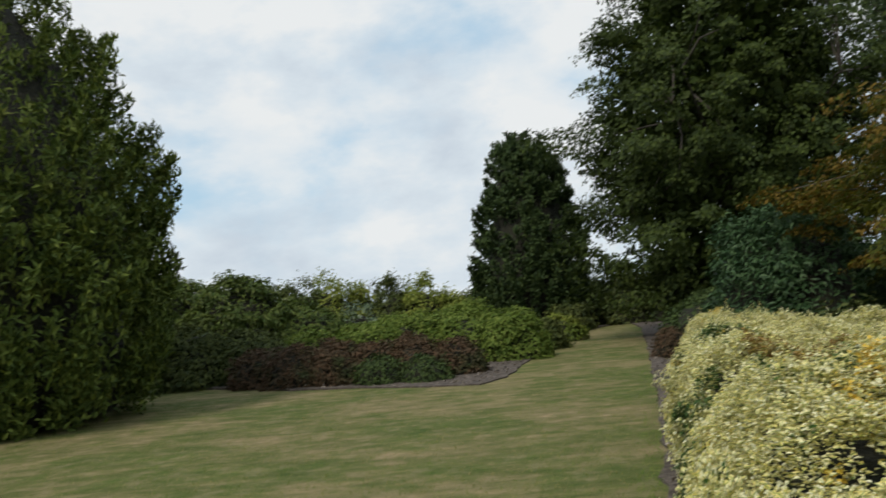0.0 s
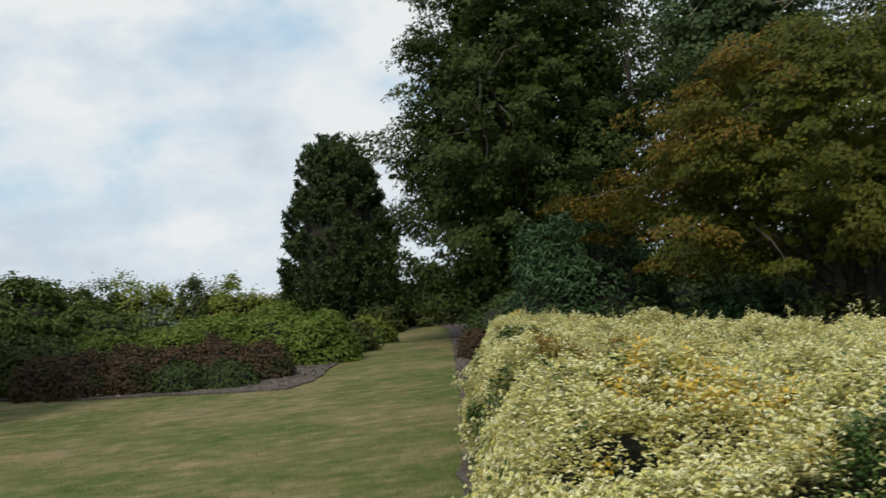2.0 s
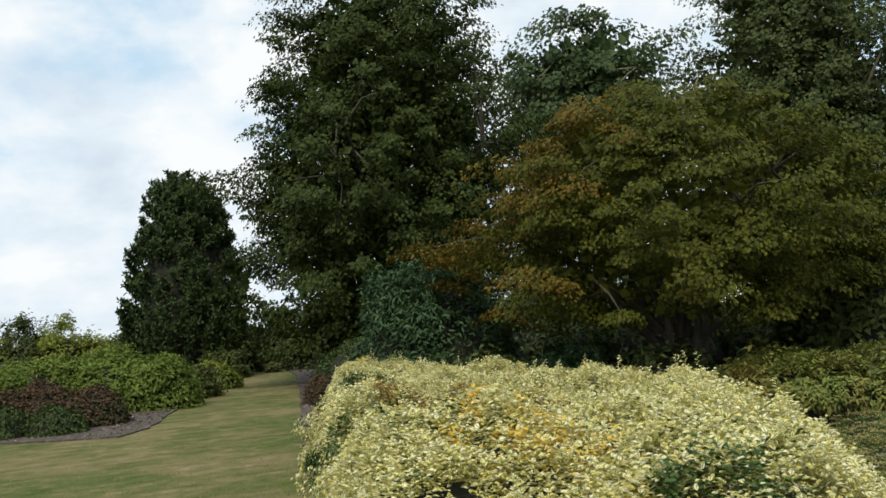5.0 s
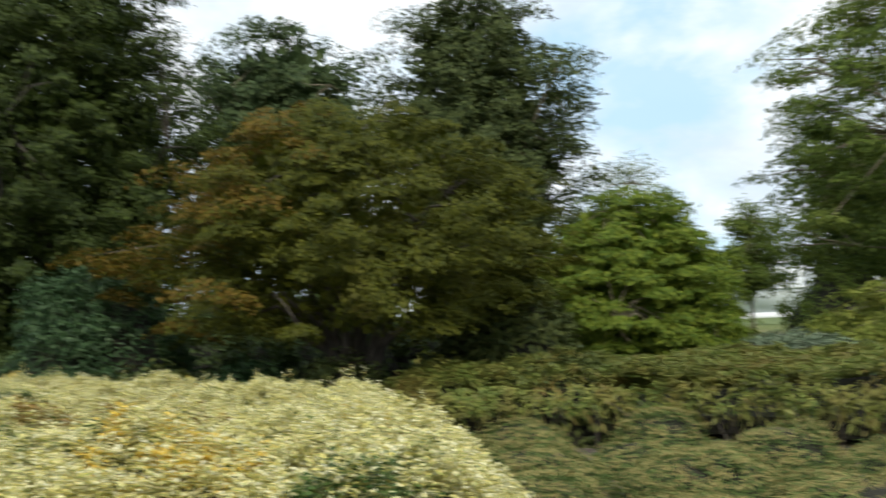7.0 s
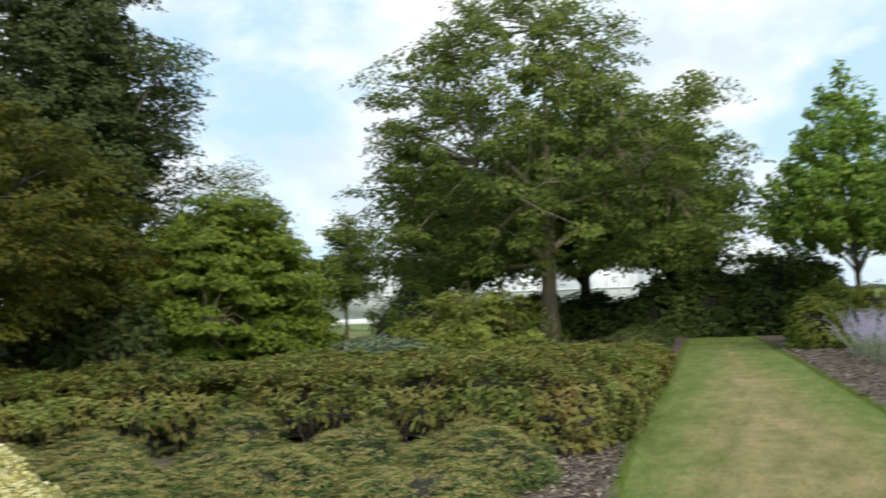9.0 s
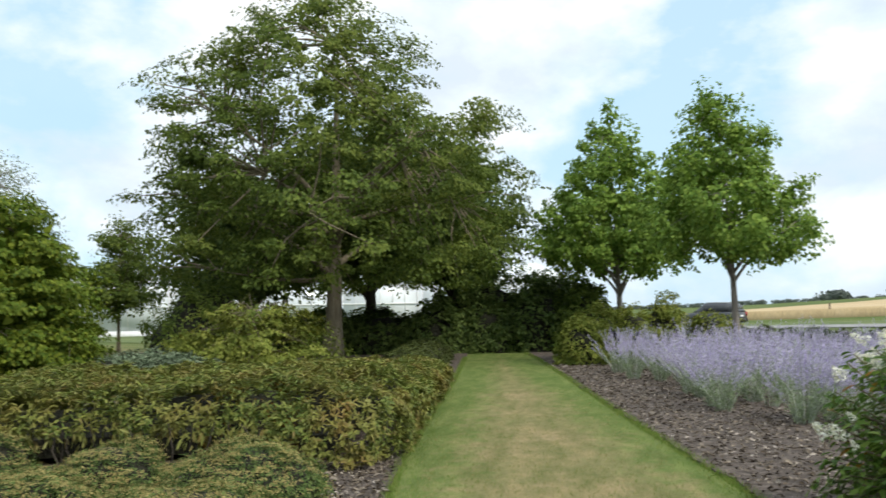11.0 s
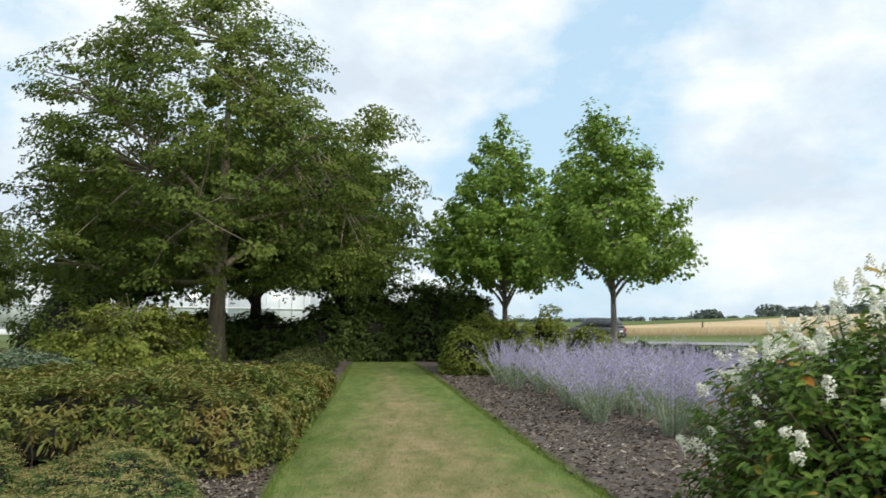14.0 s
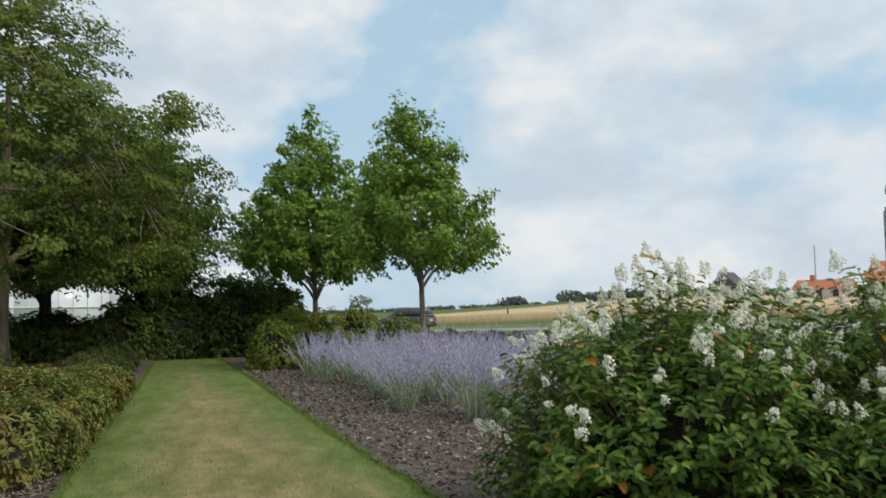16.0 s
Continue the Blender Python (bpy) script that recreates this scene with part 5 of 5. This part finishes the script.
# ---- panicle hydrangeas ----
def panicle_mesh(seed):
    rng = np.random.default_rng(seed)
    n = 95
    t = rng.uniform(size=n)
    r = 0.052 * (1 - t) ** 0.7 + 0.006
    a = rng.uniform(0, 2 * np.pi, n)
    P = np.column_stack([np.cos(a) * r, np.sin(a) * r, t * 0.17])
    N = np.column_stack([np.cos(a), np.sin(a), np.full(n, 0.9)]) + rng.normal(size=(n, 3)) * 0.5
    me = leaf_mesh("flower_panicle", leaf_arrays(P, N, 0.026, 0.95, rng))
    me.materials.append(L_PETAL)
    return me


PANICLES = [panicle_mesh(400 + k) for k in range(4)]


def hydrangea(place, rx, ry, h, flowers, seed, n=4200, label="tall panicle hydrangea with cream-white flower cones over green leaves"):
    rng = np.random.default_rng(seed)
    ob = thing("hydrangea", place, label, "shrub", "panicle hydrangeas")
    # added near-black lump, the bush's inner shade as plain colour
    part("inner_fill", lump(rng, rx * 0.6, ry * 0.6, h * 0.62, 0.25), M_INNER_SHADE, ob, "near-black lump with the shade between the stems in its colour")

    def dome(m, top=0.0):
        d = rng.normal(size=(m, 3))
        d[:, 2] = np.abs(d[:, 2]) + top
        d = unit(d)
        k = 1 + lobes(d * np.array([rx, ry, h]), 1.4, 0.2, seed * 0.37)
        return d, d * np.array([rx, ry, h]) * k[:, None]

    shoots = n // 9
    d, S = dome(shoots)
    S *= (0.72 + 0.3 * rng.uniform(size=(shoots, 1)))
    items = []
    for p in S[::3]:
        b = p * np.array([0.25, 0.25, 0])
        items.append(tube([b, (b + p) / 2 + np.array([0, 0, 0.15]), p], [0.012, 0.008, 0.004], 4))
    tagged(part("woody_base", tubes_mesh("woody_base", items), M_BARK, ob, "brown woody stems"), kind="stuff")
    i = np.repeat(np.arange(shoots), 9)
    m = len(i)
    ang = rng.uniform(0, 2 * np.pi, m)
    dd = unit(d[i] + np.array([0, 0, 0.4]))
    ref = unit(np.cross(dd, rng.normal(size=(m, 3))))
    side = unit(np.cos(ang)[:, None] * ref + np.sin(ang)[:, None] * np.cross(dd, ref))
    P = S[i] + dd * rng.uniform(-0.2, 0.02, m)[:, None]
    P[:, 2] = np.maximum(P[:, 2], 0.04)
    A = side + dd * rng.uniform(-0.3, 0.5, m)[:, None] - np.array([0, 0, 0.2])
    N = dd + np.array([0, 0, 0.5]) + rng.normal(size=(m, 3)) * 0.35
    old = rng.uniform(size=m) < 0.012
    part("foliage", leaf_mesh("foliage", leaf_arrays(P[~old], N[~old], 0.08, 0.5, rng, A[~old], OVAL)), L_HYD, ob)
    part("yellowed_foliage", leaf_mesh("yellowed_foliage", leaf_arrays(P[old], N[old], 0.11, 0.5, rng, A[old], OVAL)), L_HYD_OLD, ob, "a few orange-yellow leaves")
    d, S = dome(flowers, 0.55)
    for k in range(flowers):
        fl = part("flower_panicle", PANICLES[k % 4], None, ob)
        up = Vector((d[k][0] * 0.7, d[k][1] * 0.7, 0.75 + rng.normal() * 0.2)) + Vector(rng.normal(size=3) * 0.2)
        s = rng.uniform(0.4, 0.7) * (1.2 if d[k][2] > 0.8 else 1.0)
        q = up.to_track_quat("Z", "Y").to_matrix().to_4x4()
        fl.matrix_basis = Matrix.Translation(Vector(S[k] * rng.uniform(0.93, 1.02))) @ q @ Matrix.Diagonal((s, s, s * rng.uniform(0.8, 1.15), 1))
    return ob


hydrangea((6.4, -3.2, 0), 1.5, 1.45, 1.9, 215, 411, 19000)
hydrangea((5.6, -4.95, 0), 1.6, 1.5, 1.95, 190, 412, 12000, "panicle hydrangea crowded with small cream flower cones")
hydrangea((8.4, -5.2, 0), 1.5, 1.5, 1.65, 70, 413, 4000, "panicle hydrangea behind the sage, fading cream flowers")
for i, (x, y) in enumerate([(4.3, -4.2), (3.6, -4.9)]):
    shrub("spirea_mound", (x, y, 0), 0.7, 0.7, 0.55, L_MOSS, 2400, 0.05, "low olive shrub with brown seed heads beside the hydrangea", seed=420 + i, clumps=40, clump_r=0.12, material_b=L_SEED, share_b=0.25, name_b="seed_layer")

# ---- clipped boundary hedge and things beyond ----
for i in range(14):
    x, y = 33.6 - 1.05 * i, -5.2 - 0.55 * i
    shrub("boundary_hedge", (x, y, 0), 0.75, 0.6, 0.88, L_DARK if i % 3 else L_MOSS, 1300, 0.08, "low clipped hedge between the border and the road", group="clipped boundary hedge", seed=440 + i, clumps=40, clump_r=0.1, rough=0.05, up=0.6)


def fence_post(x, y):
    v, f = tube([(0, 0, -0.2), (0, 0, 0.6), (0, 0, 1.35)], [0.09, 0.085, 0.08], 8)
    ob = thing("fence_post", (x, y, height_at(x, y)), "weathered wooden fence post at the field's edge", "post", "fence posts")
    part("post", mesh_from("post", v, [f]), M_WOOD, ob)


fence_post(82, -24.5)


def far_wood(az0, az1, dist, h, count, seed):
    """A belt of woodland on the skyline, its distance haze painted into the leaf colour."""
    rng = np.random.default_rng(seed)
    P, N = [], []
    for _ in range(count):
        a, d = math.radians(rng.uniform(az0, az1)), dist * rng.uniform(0.95, 1.1)
        x, y = math.sin(a) * d, math.cos(a) * d
        r, hh = rng.uniform(0.6, 1.5) * h, h * rng.uniform(0.6, 1.15)
        v = unit(rng.normal(size=(110, 3)))
        P.append(np.array([x, y, height_at(x, y) + hh * 0.45]) + v * np.array([r, r, hh * 0.55]))
        N.append(v)
    P, N = np.concatenate(P), np.concatenate(N) + rng.normal(size=(110 * count, 3)) * 0.4
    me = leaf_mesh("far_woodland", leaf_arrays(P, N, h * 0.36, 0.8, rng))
    return tagged(part("far_woodland", me, L_FAR_HAZE), "distant belt of trees along the skyline, haze painted into the leaf colour", "woodland", kind="stuff")


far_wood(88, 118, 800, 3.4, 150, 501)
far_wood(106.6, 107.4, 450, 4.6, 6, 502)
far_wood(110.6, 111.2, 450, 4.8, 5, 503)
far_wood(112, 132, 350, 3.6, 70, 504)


def house(place, turn, w, d, h, ridge, roof, label):
    ob = thing("house", place, label, "house", "houses beyond the field")
    ob.rotation_euler = (0, 0, radians(turn))
    part("wall", box_mesh("wall", [(-w / 2, -d / 2, -1, w / 2, d / 2, h)]), M_WALL, ob)
    o = 0.4
    V = [(-w / 2 - o, -d / 2 - o, h - 0.1), (w / 2 + o, -d / 2 - o, h - 0.1), (w / 2 + o, d / 2 + o, h - 0.1), (-w / 2 - o, d / 2 + o, h - 0.1), (-w / 2 - o, 0, ridge), (w / 2 + o, 0, ridge)]
    bm = bmesh.new()
    vs = [bm.verts.new(v) for v in V]
    for f in ((0, 1, 5, 4), (2, 3, 4, 5), (0, 4, 3), (1, 2, 5), (3, 2, 1, 0)):
        bm.faces.new([vs[i] for i in f])
    me = bpy.data.meshes.new("roof")
    bm.to_mesh(me)
    bm.free()
    r = part("roof", me, roof, ob)
    part("chimney", box_mesh("chimney", [(w * 0.2, -0.35, ridge - 0.8, w * 0.2 + 0.7, 0.35, ridge + 0.9)]), M_TILE_RED, r)
    for k in range(3):
        x = -w * 0.32 + k * w * 0.32
        for s in (-1, 1):
            y = s * (d / 2 + 0.01)
            win = part("window", box_mesh("window", [(x - 0.5, min(y, y + s * 0.06), 1.0, x + 0.5, max(y, y + s * 0.06), 2.2)]), M_DARKGLASS, ob)


for x, y, t, w, d, h, r, roof, text in [(112.0, -99.5, 35, 14, 9, 3.4, 6.6, M_TILE_RED, "house with a red tiled roof beyond the field"), (137.5, -101.0, 36, 9, 7, 2.4, 4.1, M_TILE_RED, "low building with a pinkish tiled roof"), (198.5, -118.0, 120, 5, 7, 3.8, 7.2, M_TILE_DARK, "small house with a dark slate roof")]:
    house((x, y, height_at(x, y) - 0.1), t, w, d, h, r, roof, text)
mast = thing("mast", (138.0, -99.5, height_at(138.0, -99.5)), "slim grey pole standing above the far roofs", "pole")
v_, f_ = tube([(0, 0, 0), (0, 0, 5), (0, 0, 10.2)], [0.16, 0.13, 0.1], 8)
part("pole", mesh_from("pole", v_, [f_]), M_STEEL, mast)


# ---- car on the road ----
def loft(name, rings):
    """A closed skin through rings of equal length, capped at both ends."""
    k = len(rings[0])
    V = np.array([p for r in rings for p in r])
    F = [(i * k + j, i * k + (j + 1) % k, (i + 1) * k + (j + 1) % k, (i + 1) * k + j) for i in range(len(rings) - 1) for j in range(k)]
    caps = [list(range(k))[::-1], [(len(rings) - 1) * k + j for j in range(k)]]
    return mesh_from(name, V, [np.array(F), np.array(caps)])


def section(y, w, z0, z1, tuck=0.9):
    """One cross-section of a car body: straight sides, rounded shoulders."""
    return [(-w, y, z0 + 0.12), (-w * 0.9, y, z0), (w * 0.9, y, z0), (w, y, z0 + 0.12), (w, y, z1 - 0.16), (w * tuck, y, z1), (-w * tuck, y, z1), (-w, y, z1 - 0.16)]


def parked_car(x, y, turn):
    ob = thing("car", (x, y, height_at(x, y) + 0.09), "dark grey estate car on the country road", "car")
    ob.rotation_euler = (0, 0, radians(turn))
    part("body", loft("body", [section(-2.2, 0.78, 0.42, 0.95), section(-2.1, 0.88, 0.3, 1.04), section(-0.9, 0.91, 0.26, 1.06), section(0.8, 0.91, 0.26, 1.04), section(1.5, 0.88, 0.28, 0.98), section(2.1, 0.78, 0.36, 0.82), section(2.22, 0.66, 0.44, 0.72)]), M_CAR, ob)
    cabin = part("cabin", loft("cabin", [section(-2.12, 0.78, 1.0, 1.06, 0.9), section(-1.8, 0.72, 1.0, 1.6, 0.84), section(-0.6, 0.74, 1.0, 1.7, 0.84), section(0.2, 0.73, 1.0, 1.66, 0.84), section(1.05, 0.76, 0.98, 1.04, 0.9)]), M_CAR, ob)
    part("rear_window", box_mesh("rear_window", [(-0.58, -2.02, 1.16, 0.58, -1.96, 1.5)]), M_DARKGLASS, cabin)
    for sx in (-1, 1):
        for y0, y1 in ((-1.6, -0.7), (-0.62, 0.25)):
            part("side_window", box_mesh("side_window", [(min(sx * 0.7, sx * 0.79), y0, 1.12, max(sx * 0.7, sx * 0.79), y1, 1.5)]), M_DARKGLASS, cabin)
        part("tail_light", box_mesh("tail_light", [(sx * 0.74 - 0.1, -2.21, 0.78, sx * 0.74 + 0.1, -2.08, 1.02)]), M_TAIL, ob, "red tail light")
        part("roof_rail", box_mesh("roof_rail", [(sx * 0.6 - 0.02, -1.6, 1.66, sx * 0.6 + 0.02, 0.1, 1.73)]), M_STEEL, cabin)
        for wy in (-1.35, 1.35):
            v, f = tube([(sx * 0.68, wy, 0.33), (sx * 0.7, wy, 0.33), (sx * 0.9, wy, 0.33), (sx * 0.93, wy, 0.33)], [0.26, 0.33, 0.33, 0.27], 20)
            wheel = part("wheel", mesh_from("wheel", v, [f]), M_TYRE, ob, "black tyre")
            v, f = tube([(sx * 0.86, wy, 0.33), (sx * 0.9, wy, 0.33), (sx * 0.905, wy, 0.33)], [0.2, 0.2, 0.02], 16)
            part("rim", mesh_from("rim", v, [f]), M_STEEL, wheel)
    part("number_plate", box_mesh("number_plate", [(-0.26, -2.225, 0.7, 0.26, -2.19, 0.82)]), M_WHITE, ob, "plain pale number plate")
    part("bumper", loft("bumper", [section(-2.27, 0.8, 0.36, 0.62), section(-2.05, 0.9, 0.3, 0.64)]), M_TYRE, ob, "black plastic bumper")


parked_car(63.2, -10.9, -38)

# ---- glasshouse ----
def glasshouse():
    a, b = np.array([58.5, 57.0]), np.array([78.5, -1.5])
    L = float(np.linalg.norm(b - a))
    ob = thing("glasshouse", (a[0], a[1], 0), "long white commercial glasshouse with close glazing bars", "glasshouse")
    ob.rotation_euler = (0, 0, math.atan2(b[1] - a[1], b[0] - a[0]))
    H, D = 4.3, 30.0
    part("wall", box_mesh("wall", [(0, 0, -0.3, L, 0.12, 0.45)]), M_WHITE, ob, "white base panel")
    bays = int(L // 6.4)
    w = L / bays
    for k in range(bays):
        x0, x1 = k * w, (k + 1) * w
        part("pane", box_mesh("pane", [(x0 + 0.05, 0.04, 0.46, x1 - 0.05, 0.07, H)]), M_GLASS, ob)
        V = [(x0, 0.02, H), (x1, 0.02, H), ((x0 + x1) / 2, 0.02, H + 1.5), (x0, D, H), (x1, D, H), ((x0 + x1) / 2, D, H + 1.5)]
        me = mesh_from("roof", np.array(V), [np.array([(0, 1, 2), (5, 4, 3)]), np.array([(0, 2, 5, 3), (2, 1, 4, 5)])])
        part("roof", me, M_GLASS, ob)
        bars = [(x, -0.02, 0.46, x + 0.06, 0.035, H) for x in np.arange(x0, x1 - 0.02, 1.07)]
        part("glazing_bars", box_mesh("glazing_bars", bars), M_WHITE, ob)
    part("gutter", box_mesh("gutter", [(0, -0.12, H, L, 0.015, H + 0.16), (0, -0.06, 2.3, L, 0.034, 2.38)]), M_WHITE, ob)


glasshouse()


# ---- red sign ----
def red_sign(x, y):
    ob = thing("sign", (x, y, 0), "red sign board with a grey capping on a steel post", "sign")
    ob.rotation_euler = (0, radians(0), radians(-38))
    part("panel", box_mesh("panel", [(0, -0.04, 2.95, 1.4, 0.04, 3.42)]), M_SIGN, ob)
    part("capping", box_mesh("capping", [(-0.06, -0.07, 3.424, 1.46, 0.07, 3.5)]), M_STEEL, ob, "grey metal capping")
    for px in (0.35, 1.05):
        v, f = tube([(px, 0.08, 0), (px, 0.08, 1.5), (px, 0.08, 3.1)], [0.04, 0.04, 0.04], 8)
        part("post", mesh_from("post", v, [f]), M_STEEL, ob)


red_sign(11.55, -9.55)
